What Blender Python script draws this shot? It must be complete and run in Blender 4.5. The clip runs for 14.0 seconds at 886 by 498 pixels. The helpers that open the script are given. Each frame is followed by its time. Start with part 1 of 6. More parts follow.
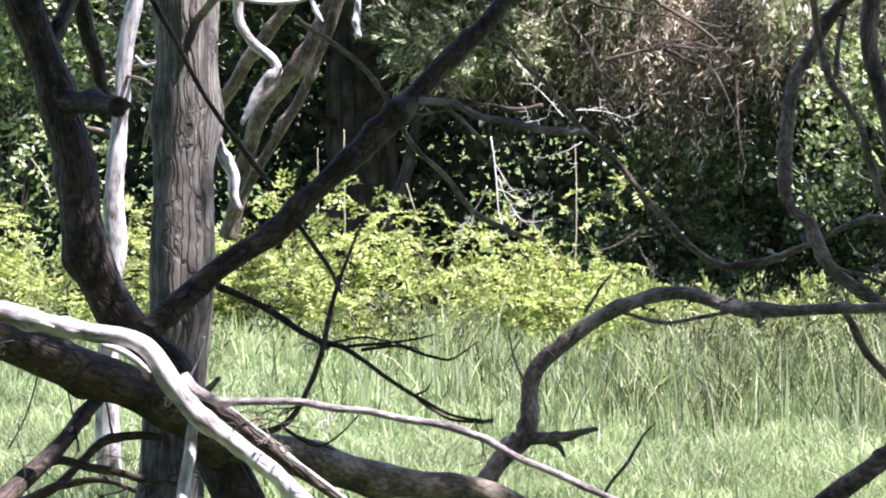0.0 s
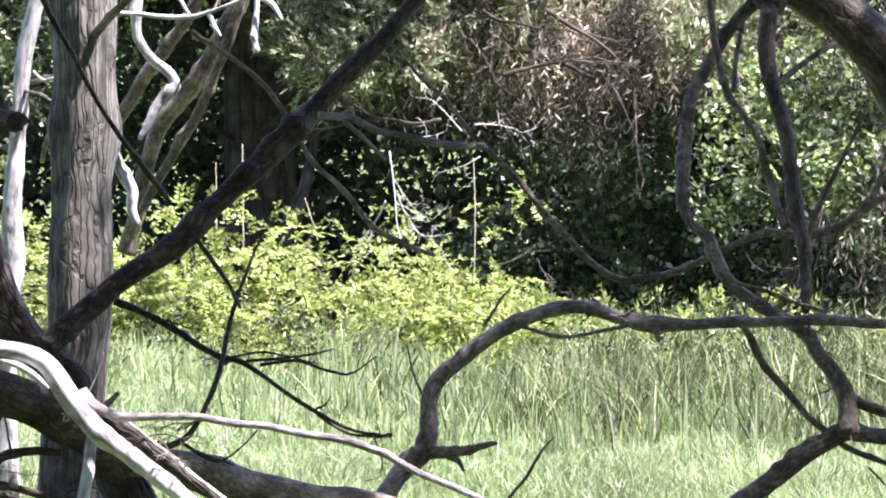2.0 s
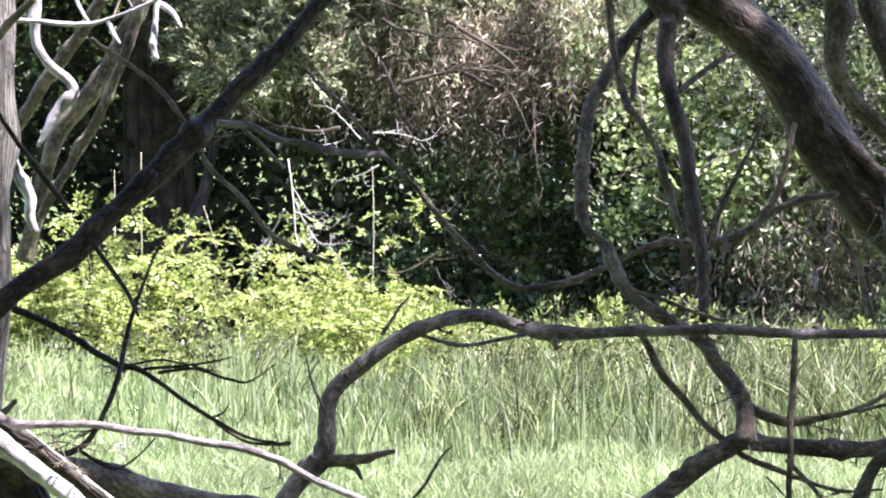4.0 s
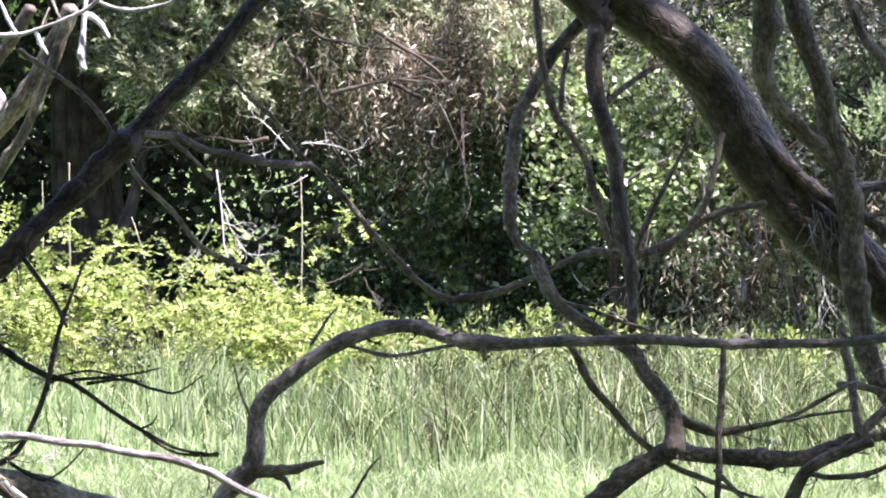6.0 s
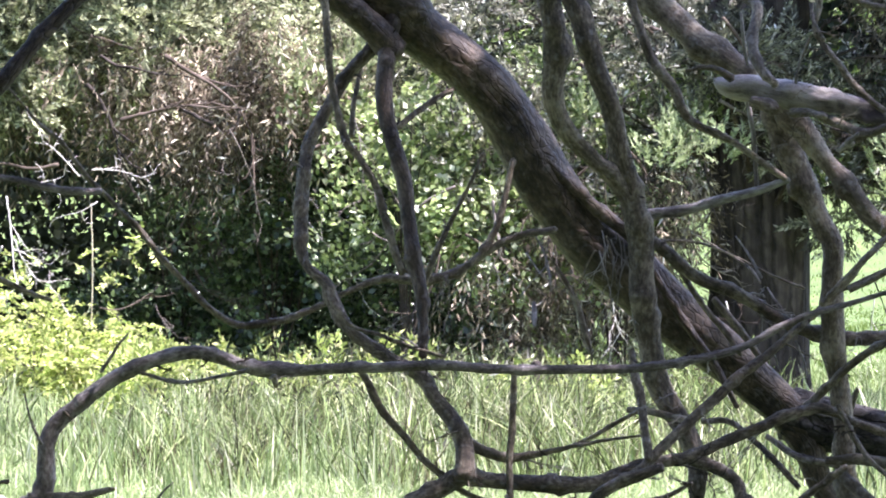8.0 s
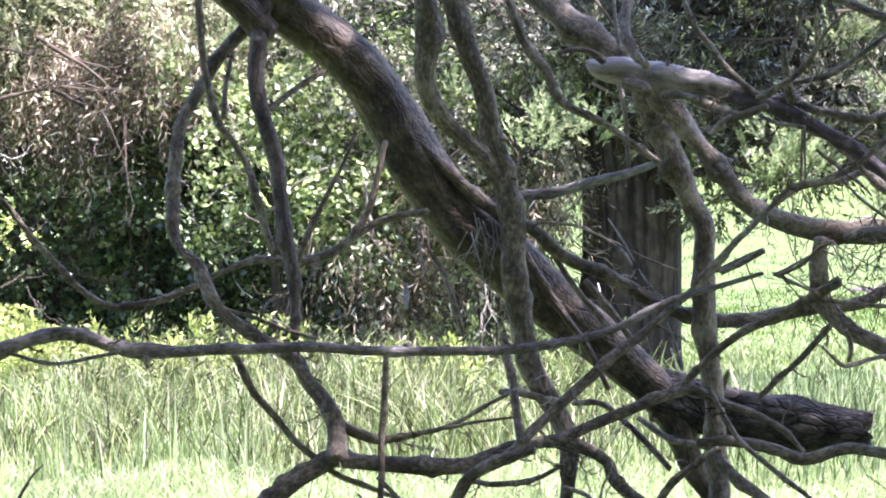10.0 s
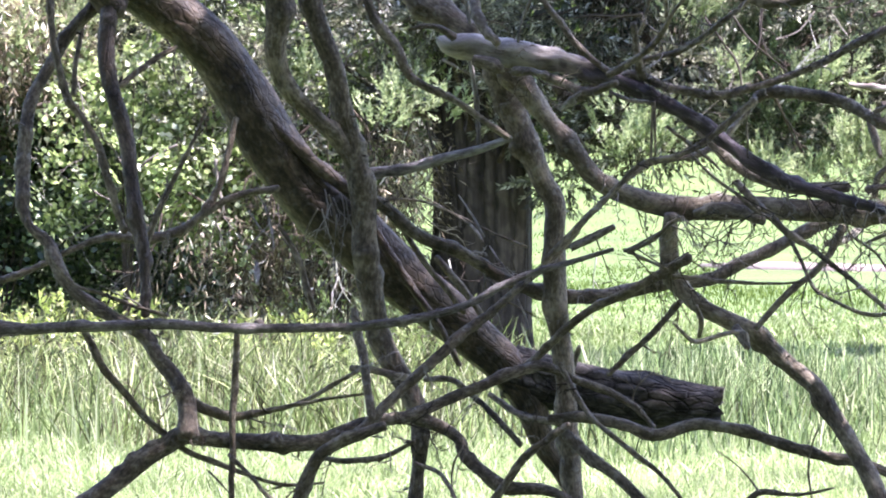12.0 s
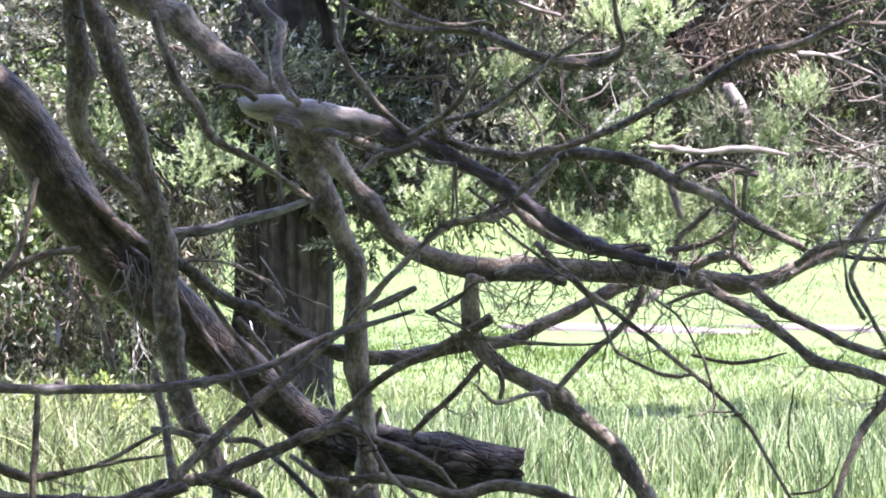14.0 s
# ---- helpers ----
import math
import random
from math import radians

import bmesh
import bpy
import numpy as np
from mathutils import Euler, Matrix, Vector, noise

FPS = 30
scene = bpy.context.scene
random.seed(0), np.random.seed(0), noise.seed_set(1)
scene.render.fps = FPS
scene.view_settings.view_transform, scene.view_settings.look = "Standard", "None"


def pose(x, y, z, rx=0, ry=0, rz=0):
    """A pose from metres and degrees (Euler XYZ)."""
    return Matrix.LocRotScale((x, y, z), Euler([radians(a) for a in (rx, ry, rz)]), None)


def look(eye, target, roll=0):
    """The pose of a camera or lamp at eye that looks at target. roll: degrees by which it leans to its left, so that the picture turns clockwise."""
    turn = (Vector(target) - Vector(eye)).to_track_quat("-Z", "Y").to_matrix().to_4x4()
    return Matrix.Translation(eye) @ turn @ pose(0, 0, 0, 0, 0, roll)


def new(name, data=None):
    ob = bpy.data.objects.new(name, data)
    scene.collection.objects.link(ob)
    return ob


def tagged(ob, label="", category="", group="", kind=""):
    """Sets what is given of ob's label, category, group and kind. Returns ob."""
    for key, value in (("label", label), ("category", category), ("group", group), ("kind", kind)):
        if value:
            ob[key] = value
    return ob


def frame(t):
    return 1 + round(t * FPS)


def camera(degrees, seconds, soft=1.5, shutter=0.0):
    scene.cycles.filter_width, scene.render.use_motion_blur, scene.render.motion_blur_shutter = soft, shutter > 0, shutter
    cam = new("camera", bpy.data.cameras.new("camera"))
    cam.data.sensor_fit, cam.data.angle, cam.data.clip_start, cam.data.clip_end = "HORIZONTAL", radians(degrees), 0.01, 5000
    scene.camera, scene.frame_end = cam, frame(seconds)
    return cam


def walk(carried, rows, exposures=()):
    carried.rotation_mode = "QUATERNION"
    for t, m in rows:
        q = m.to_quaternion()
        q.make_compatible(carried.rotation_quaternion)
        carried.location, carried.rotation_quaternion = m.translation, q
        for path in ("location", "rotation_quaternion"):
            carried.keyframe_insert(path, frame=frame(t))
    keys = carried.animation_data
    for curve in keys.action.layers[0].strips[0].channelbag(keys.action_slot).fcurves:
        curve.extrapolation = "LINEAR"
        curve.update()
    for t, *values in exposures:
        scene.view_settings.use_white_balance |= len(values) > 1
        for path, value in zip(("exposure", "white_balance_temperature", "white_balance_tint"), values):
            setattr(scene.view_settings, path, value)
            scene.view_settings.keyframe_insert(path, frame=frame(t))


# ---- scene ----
cam = camera(10.0, 14.0, soft=2.0)
PATH = [
    (0.0, pose(0, 0, 1.35, 89.290, 0, 0.000) @ pose(0, 0, 0, 0, 0, 0.000)),
    (0.5, pose(0, 0, 1.35, 89.728, 0, -0.175) @ pose(0, 0, 0, 0, 0, -0.047)),
    (1.0, pose(0, 0, 1.35, 89.575, 0, -0.619) @ pose(0, 0, 0, 0, 0, 0.015)),
    (1.5, pose(0, 0, 1.35, 89.885, 0, -1.070) @ pose(0, 0, 0, 0, 0, 0.015)),
    (2.0, pose(0, 0, 1.35, 89.453, 0, -1.147) @ pose(0, 0, 0, 0, 0, -0.111)),
    (2.2, pose(0, 0, 1.35, 89.534, 0, -1.344) @ pose(0, 0, 0, 0, 0, -0.053)),
    (4.3, pose(0, 0, 1.35, 89.543, 0, -2.423) @ pose(0, 0, 0, 0, 0, -0.046)),
    (4.5, pose(0, 0, 1.35, 89.506, 0, -2.563) @ pose(0, 0, 0, 0, 0, -0.130)),
    (5.0, pose(0, 0, 1.35, 89.382, 0, -3.161) @ pose(0, 0, 0, 0, 0, -0.212)),
    (5.5, pose(0, 0, 1.35, 89.185, 0, -3.151) @ pose(0, 0, 0, 0, 0, -0.096)),
    (6.0, pose(0, 0, 1.35, 89.665, 0, -3.103) @ pose(0, 0, 0, 0, 0, -0.018)),
    (6.5, pose(0, 0, 1.35, 89.846, 0, -4.047) @ pose(0, 0, 0, 0, 0, 0.020)),
    (7.0, pose(0, 0, 1.35, 89.396, 0, -4.615) @ pose(0, 0, 0, 0, 0, 0.017)),
    (7.5, pose(0, 0, 1.35, 89.435, 0, -5.049) @ pose(0, 0, 0, 0, 0, 0.028)),
    (8.0, pose(0, 0, 1.35, 89.960, 0, -5.470) @ pose(0, 0, 0, 0, 0, -0.081)),
    (8.2, pose(0, 0, 1.35, 90.027, 0, -5.897) @ pose(0, 0, 0, 0, 0, -0.012)),
    (10.3, pose(0, 0, 1.35, 89.739, 0, -7.334) @ pose(0, 0, 0, 0, 0, 0.047)),
    (10.5, pose(0, 0, 1.35, 89.819, 0, -7.715) @ pose(0, 0, 0, 0, 0, 0.094)),
    (11.0, pose(0, 0, 1.35, 89.463, 0, -8.099) @ pose(0, 0, 0, 0, 0, 0.015)),
    (11.5, pose(0, 0, 1.35, 89.168, 0, -8.541) @ pose(0, 0, 0, 0, 0, -0.013)),
    (12.0, pose(0, 0, 1.35, 89.486, 0, -8.606) @ pose(0, 0, 0, 0, 0, -0.106)),
    (12.5, pose(0, 0, 1.35, 89.773, 0, -9.129) @ pose(0, 0, 0, 0, 0, -0.132)),
    (13.0, pose(0, 0, 1.35, 90.030, 0, -9.688) @ pose(0, 0, 0, 0, 0, -0.084)),
    (13.5, pose(0, 0, 1.35, 90.154, 0, -10.507) @ pose(0, 0, 0, 0, 0, 0.009)),
    (14.0, pose(0, 0, 1.35, 90.175, 0, -10.853) @ pose(0, 0, 0, 0, 0, -0.050)),
]
walk(cam, PATH, exposures=[(0.0, 1.88, 6000, 25), (1.0, 1.92, 6000, 25), (2.0, 2.1, 6000, 25), (4.5, 2.14, 6000, 25), (6.5, 2.2, 6000, 25), (7.0, 2.36, 6000, 25), (8.0, 2.44, 6000, 26), (10.5, 2.78, 6000, 27), (11.0, 2.84, 6000, 26), (12.0, 2.58, 6000, 27), (14.0, 2.68, 6000, 28)])

# ---- light: a clear day, the sun high to the right and a little behind the camera ----
SUN_EL, SUN_AZ = 62.0, 115.0
world = bpy.data.worlds.new("sky")
scene.world = world
world.use_nodes = True
wn, wl = world.node_tree.nodes, world.node_tree.links
sky = wn.new("ShaderNodeTexSky")
sky.sky_type, sky.sun_disc = "NISHITA", False
sky.sun_elevation, sky.sun_rotation = radians(SUN_EL), radians(SUN_AZ)
wl.new(sky.outputs[0], wn["Background"].inputs[0])
wn["Background"].inputs[1].default_value = 0.085
sun_dir = Vector((math.sin(radians(SUN_AZ)) * math.cos(radians(SUN_EL)), math.cos(radians(SUN_AZ)) * math.cos(radians(SUN_EL)), math.sin(radians(SUN_EL))))
lamp = bpy.data.lights.new("sun", "SUN")
lamp.energy, lamp.angle, lamp.color = 4.6, radians(0.5), (1.0, 0.95, 0.92)
sun = new("sun", lamp)
sun.matrix_world = look(sun_dir * 60, (0, 0, 0))


# ---- materials ----
def nodes_of(name):
    m = bpy.data.materials.new(name)
    m.use_nodes = True
    return m, m.node_tree.nodes, m.node_tree.links, m.node_tree.nodes["Principled BSDF"]


def ramp_of(n, stops):
    r = n.new("ShaderNodeValToRGB")
    while len(r.color_ramp.elements) < len(stops):
        r.color_ramp.elements.new(0.5)
    for e, (p, c) in zip(r.color_ramp.elements, stops):
        e.position, e.color = p, (*c, 1)
    return r


def bark(name, dark, mid, light, stretch=6.0, scale=60.0, relief=0.6, lichen=0.0, rough=0.85, gloss=0.25, peel=None, spread=0.14, deep=0.012, plates=0.0, crack=0.3):
    """Bark whose furrows run along the limb; UV is in metres, round and along. peel: length of bare wood at the start, and its three colours."""
    m, n, l, p = nodes_of(name)
    uv = n.new("ShaderNodeUVMap")
    mp = n.new("ShaderNodeMapping")
    mp.inputs["Scale"].default_value = (1, 1 / stretch, 1)
    l.new(uv.outputs[0], mp.inputs[0])
    fur = n.new("ShaderNodeTexNoise")
    fur.inputs["Scale"].default_value, fur.inputs["Detail"].default_value, fur.inputs["Roughness"].default_value = scale, 8, 0.7
    l.new(mp.outputs[0], fur.inputs["Vector"])
    obj = n.new("ShaderNodeTexCoord")
    blot = n.new("ShaderNodeTexNoise")
    blot.inputs["Scale"].default_value, blot.inputs["Detail"].default_value = 8.0, 6
    l.new(obj.outputs["Object"], blot.inputs["Vector"])
    r = ramp_of(n, [(0.5 - spread, dark), (0.5, mid), (0.5 + spread, light)])
    mix = n.new("ShaderNodeMath")
    mix.operation = "MULTIPLY_ADD"
    mix.inputs[1].default_value = 0.55
    half = n.new("ShaderNodeMath")
    half.operation = "MULTIPLY"
    half.inputs[1].default_value = 0.45
    l.new(blot.outputs[0], half.inputs[0])
    l.new(fur.outputs[0], mix.inputs[0])
    l.new(half.outputs[0], mix.inputs[2])
    l.new(mix.outputs[0], r.inputs[0])
    out = r.outputs[0]
    if lichen:
        spots = n.new("ShaderNodeTexNoise")
        spots.inputs["Scale"].default_value, spots.inputs["Detail"].default_value = 30.0, 5
        l.new(obj.outputs["Object"], spots.inputs["Vector"])
        sr = ramp_of(n, [(0.58, (0, 0, 0)), (0.66, (1, 1, 1))])
        l.new(spots.outputs[0], sr.inputs[0])
        mc = n.new("ShaderNodeMix")
        mc.data_type = "RGBA"
        am = n.new("ShaderNodeMath")
        am.operation = "MULTIPLY"
        am.inputs[1].default_value = lichen
        l.new(sr.outputs[0], am.inputs[0])
        l.new(am.outputs[0], mc.inputs[0])
        l.new(out, mc.inputs[6])
        mc.inputs[7].default_value = (0.56, 0.53, 0.51, 1)
        out = mc.outputs[2]
    if peel:
        bare = ramp_of(n, list(zip((0.36, 0.5, 0.64), peel[1])))
        l.new(mix.outputs[0], bare.inputs[0])
        xyz = n.new("ShaderNodeSeparateXYZ")
        l.new(uv.outputs[0], xyz.inputs[0])
        rag = n.new("ShaderNodeMath")
        rag.operation = "MULTIPLY_ADD"
        rag.inputs[1].default_value = 0.9
        l.new(blot.outputs[0], rag.inputs[0])
        l.new(xyz.outputs[1], rag.inputs[2])
        edge = n.new("ShaderNodeMapRange")
        edge.inputs[1].default_value, edge.inputs[2].default_value = peel[0] + 0.42, peel[0] + 0.5
        l.new(rag.outputs[0], edge.inputs[0])
        both = n.new("ShaderNodeMix")
        both.data_type = "RGBA"
        l.new(edge.outputs[0], both.inputs[0])
        l.new(bare.outputs[0], both.inputs[6])
        l.new(out, both.inputs[7])
        out = both.outputs[2]
    height = fur.outputs[0]
    if plates:
        vor = n.new("ShaderNodeTexVoronoi")
        vor.feature = "DISTANCE_TO_EDGE"
        vor.inputs["Scale"].default_value = plates
        wob = n.new("ShaderNodeVectorMath")
        wob.operation = "MULTIPLY_ADD"
        wob.inputs[1].default_value = (0.06, 0.06, 0)
        l.new(blot.outputs["Color"], wob.inputs[0])
        l.new(mp.outputs[0], wob.inputs[2])
        l.new(wob.outputs[0], vor.inputs["Vector"])
        cr = ramp_of(n, [(0.01, (crack, crack, crack)), (0.14, (1, 1, 1))])
        l.new(vor.outputs["Distance"], cr.inputs[0])
        mul = n.new("ShaderNodeMix")
        mul.data_type, mul.blend_type = "RGBA", "MULTIPLY"
        mul.inputs[0].default_value = 1
        l.new(out, mul.inputs[6])
        l.new(cr.outputs[0], mul.inputs[7])
        out = mul.outputs[2]
        height = cr.outputs[0]
    l.new(out, p.inputs["Base Color"])
    p.inputs["Roughness"].default_value = rough
    p.inputs["Specular IOR Level"].default_value = gloss
    b = n.new("ShaderNodeBump")
    b.inputs["Strength"].default_value, b.inputs["Distance"].default_value = relief, deep
    l.new(height, b.inputs["Height"])
    l.new(b.outputs[0], p.inputs["Normal"])
    return m


def leaf(name, stops, through_light=0.45, rough=0.5, gloss=0.4, patchy=(2.1, 0.55, 1.45)):
    """A thin leaf: each leaf has its own tint, and part of the light passes through it."""
    m, n, l, p = nodes_of(name)
    g = n.new("ShaderNodeNewGeometry")
    r = ramp_of(n, stops)
    l.new(g.outputs["Random Per Island"], r.inputs[0])
    obj = n.new("ShaderNodeTexCoord")
    patch = n.new("ShaderNodeTexNoise")
    patch.inputs["Scale"].default_value, patch.inputs["Detail"].default_value = patchy[0], 4
    l.new(obj.outputs["Object"], patch.inputs["Vector"])
    hs = n.new("ShaderNodeHueSaturation")
    mr = n.new("ShaderNodeMapRange")
    mr.inputs[1].default_value, mr.inputs[2].default_value, mr.inputs[3].default_value, mr.inputs[4].default_value = 0.32, 0.68, patchy[1], patchy[2]
    l.new(patch.outputs[0], mr.inputs[0])
    l.new(mr.outputs[0], hs.inputs["Value"])
    l.new(r.outputs[0], hs.inputs["Color"])
    l.new(hs.outputs[0], p.inputs["Base Color"])
    p.inputs["Roughness"].default_value, p.inputs["Specular IOR Level"].default_value = rough, gloss
    t = n.new("ShaderNodeBsdfTranslucent")
    l.new(hs.outputs[0], t.inputs[0])
    mix = n.new("ShaderNodeMixShader")
    mix.inputs[0].default_value = through_light
    l.new(p.outputs[0], mix.inputs[1])
    l.new(t.outputs[0], mix.inputs[2])
    l.new(mix.outputs[0], n["Material Output"].inputs[0])
    return m


BARK_CEDAR = bark("cedar_bark", (0.055, 0.05, 0.041), (0.165, 0.152, 0.127), (0.31, 0.29, 0.25), 12, 60, 0.9, spread=0.12, deep=0.012, plates=34.0, crack=0.5)
BARK_DARK = bark("dark_bark", (0.019, 0.013, 0.009), (0.054, 0.038, 0.027), (0.130, 0.095, 0.065), 3, 80, 0.9, 0.08, 0.65, 0.3, spread=0.13, plates=32.0, crack=0.6)
BARK_GREY = bark("grey_bark", (0.055, 0.040, 0.027), (0.175, 0.139, 0.098), (0.449, 0.379, 0.279), 2.5, 85, 1.0, 0.25, 0.62, 0.35, spread=0.115)
BARK_ASH = bark("ash_grey_bark", (0.050, 0.040, 0.035), (0.170, 0.143, 0.131), (0.371, 0.332, 0.312), 3, 85, 1.0, 0.25, 0.62, 0.35, spread=0.115)
BARK_BROWN = bark("reddish_bark", (0.023, 0.016, 0.011), (0.077, 0.055, 0.036), (0.192, 0.145, 0.101), 2.5, 55, 1.0, 0.12, 0.6, 0.4, spread=0.115, deep=0.009, plates=40.0, crack=0.75)
BARK_LIMB = bark("purplish_bark", (0.037, 0.028, 0.021), (0.135, 0.105, 0.074), (0.387, 0.324, 0.242), 2.5, 85, 1.0, 0.22, 0.62, 0.35, spread=0.115)
BARK_LOG = bark("log_bark", (0.019, 0.016, 0.013), (0.068, 0.058, 0.051), (0.161, 0.143, 0.129), 3, 50, 1.0, 0.1, spread=0.115, deep=0.02, plates=30.0, crack=0.55)
# shaded copy of the bark, thicket shade painted into its dark tones
BARK_SHADED = bark("shaded_bark", (0.022, 0.017, 0.014), (0.055, 0.043, 0.036), (0.11, 0.089, 0.075), 10, 22, 1.0, spread=0.14, deep=0.03, plates=9.0, crack=0.5)
# bleached wood; its strong mottle also paints in dappled sun
WOOD_PALE = bark("dappled_weathered_wood", (0.15, 0.13, 0.118), (0.5, 0.475, 0.46), (0.76, 0.74, 0.73), 5, 40, 1.0, spread=0.1)
WOOD_SPLIT = bark("half_peeled_bark", (0.024, 0.017, 0.018), (0.08, 0.06, 0.064), (0.2, 0.162, 0.17), 5, 45, 1.0, 0.2, 0.6, 0.4, (0.55, ((0.1, 0.078, 0.066), (0.4, 0.345, 0.3), (0.7, 0.63, 0.56))), spread=0.16)
TWIG_PALE = bark("bleached_twig", (0.3, 0.27, 0.24), (0.5, 0.46, 0.42), (0.62, 0.58, 0.54), 8, 60, 0.3)
TWIG_DULL = bark("dull_brown_twig", (0.03, 0.022, 0.016), (0.08, 0.06, 0.046), (0.16, 0.125, 0.098), 8, 60, 0.4)
TWIG_GREY = bark("grey_brown_twig", (0.06, 0.048, 0.042), (0.17, 0.142, 0.125), (0.33, 0.29, 0.26), 8, 60, 0.4)
WOOD_GREY = bark("silvery_wood", (0.1, 0.083, 0.077), (0.29, 0.256, 0.243), (0.58, 0.54, 0.52), 4, 60, 1.0, 0.3, spread=0.11)
STRAW = bark("dry_stalk", (0.3, 0.26, 0.17), (0.45, 0.4, 0.27), (0.55, 0.5, 0.36), 8, 60, 0.2)
LEAF_BUSH = leaf("bush_leaf", [(0.0, (0.141, 0.199, 0.048)), (0.4, (0.336, 0.418, 0.106)), (0.8, (0.508, 0.560, 0.193)), (1.0, (0.714, 0.703, 0.356))], 0.45, 0.6, 0.25, (3.6, 0.28, 1.6))
# shade painted into the dark stops, leaf glints into the pale top stop
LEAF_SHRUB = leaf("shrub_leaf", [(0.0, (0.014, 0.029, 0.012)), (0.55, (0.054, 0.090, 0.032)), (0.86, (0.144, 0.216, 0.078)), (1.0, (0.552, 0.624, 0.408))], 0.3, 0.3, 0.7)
# lit copy of the shrub leaf, sunlight painted into its colour
LEAF_SUNNY = leaf("sunlit_shrub_leaf", [(0.0, (0.059, 0.083, 0.030)), (0.4, (0.212, 0.289, 0.094)), (0.8, (0.460, 0.537, 0.237)), (1.0, (0.850, 0.850, 0.660))], 0.5, 0.4, 0.5)
LEAF_CEDAR = leaf("cedar_spray", [(0.0, (0.073, 0.076, 0.045)), (0.45, (0.254, 0.273, 0.154)), (0.8, (0.460, 0.496, 0.271)), (1.0, (0.702, 0.714, 0.493))], 0.4, 0.6, 0.2, (2.8, 0.3, 1.75))
# palest stops paint the bright ground glimpsed through gaps in the foliage
LEAF_OLIVE = leaf("olive_spray_bright_gaps", [(0.0, (0.039, 0.039, 0.030)), (0.45, (0.124, 0.127, 0.091)), (0.82, (0.247, 0.250, 0.172)), (0.94, (0.468, 0.448, 0.351)), (1.0, (0.800, 0.800, 0.754))], 0.35, 0.6, 0.2, (2.8, 0.35, 1.7))
LEAF_BROWN = leaf("withered_spray", [(0.0, (0.057, 0.045, 0.033)), (0.45, (0.190, 0.151, 0.109)), (0.8, (0.345, 0.289, 0.206)), (0.93, (0.517, 0.466, 0.354)), (1.0, (0.736, 0.696, 0.590))], 0.25, 0.8, 0.1, (2.8, 0.35, 1.7))
LEAF_FAR = leaf("far_leaf", [(0.0, (0.06, 0.1, 0.025)), (0.5, (0.16, 0.24, 0.06)), (1.0, (0.3, 0.37, 0.14))], 0.4, patchy=(0.5, 0.4, 1.5))
LEAF_WEED = leaf("weed_leaf", [(0.0, (0.025, 0.035, 0.013)), (0.35, (0.08, 0.07, 0.04)), (0.6, (0.1, 0.145, 0.04)), (0.9, (0.28, 0.33, 0.11)), (1.0, (0.58, 0.57, 0.4))], 0.35)
LEAF_FRESH = leaf("fresh_spray", [(0.0, (0.15, 0.2, 0.1)), (0.5, (0.33, 0.4, 0.2)), (1.0, (0.52, 0.57, 0.34))], 0.4, 0.6, 0.2)
LEAF_STRAND = leaf("strand_spray", [(0.0, (0.045, 0.06, 0.035)), (0.5, (0.11, 0.145, 0.08)), (1.0, (0.22, 0.27, 0.15))], 0.35, 0.7, 0.2, (2.8, 0.5, 1.5))
# dark leaf with deep shade painted in; serves the unseen shade-casting leaves too
LEAF_SHADE = leaf("shade_spray", [(0.0, (0.06, 0.07, 0.048)), (0.5, (0.09, 0.105, 0.068)), (1.0, (0.125, 0.143, 0.092))], 0.08, 0.7, 0.2)
BLADE = leaf("grass_blade", [(0.0, (0.151, 0.200, 0.080)), (0.3, (0.255, 0.335, 0.131)), (0.75, (0.374, 0.450, 0.211)), (1.0, (0.572, 0.580, 0.399))], 0.45, 0.6, 0.2, (1.3, 0.5, 1.45))
BLADE_FAR = leaf("far_grass_blade", [(0.0, (0.064, 0.100, 0.018)), (0.5, (0.097, 0.149, 0.027)), (1.0, (0.145, 0.197, 0.042))], 0.45, 0.6, 0.2, (0.5, 0.75, 1.2))
BLADE_TALL = leaf("tall_grass_blade", [(0.0, (0.023, 0.028, 0.010)), (0.25, (0.090, 0.082, 0.037)), (0.4, (0.082, 0.121, 0.037)), (0.72, (0.190, 0.249, 0.082)), (0.92, (0.426, 0.459, 0.211)), (1.0, (0.788, 0.738, 0.547))], 0.38, 0.5, 0.3, (2.6, 0.25, 1.75))

BLADE_TUFT = leaf("tuft_blade", [(0.0, (0.021, 0.035, 0.014)), (0.3, (0.082, 0.130, 0.050)), (0.75, (0.268, 0.355, 0.139)), (1.0, (0.567, 0.590, 0.356))], 0.4, 0.5, 0.3, (2.0, 0.5, 1.6))


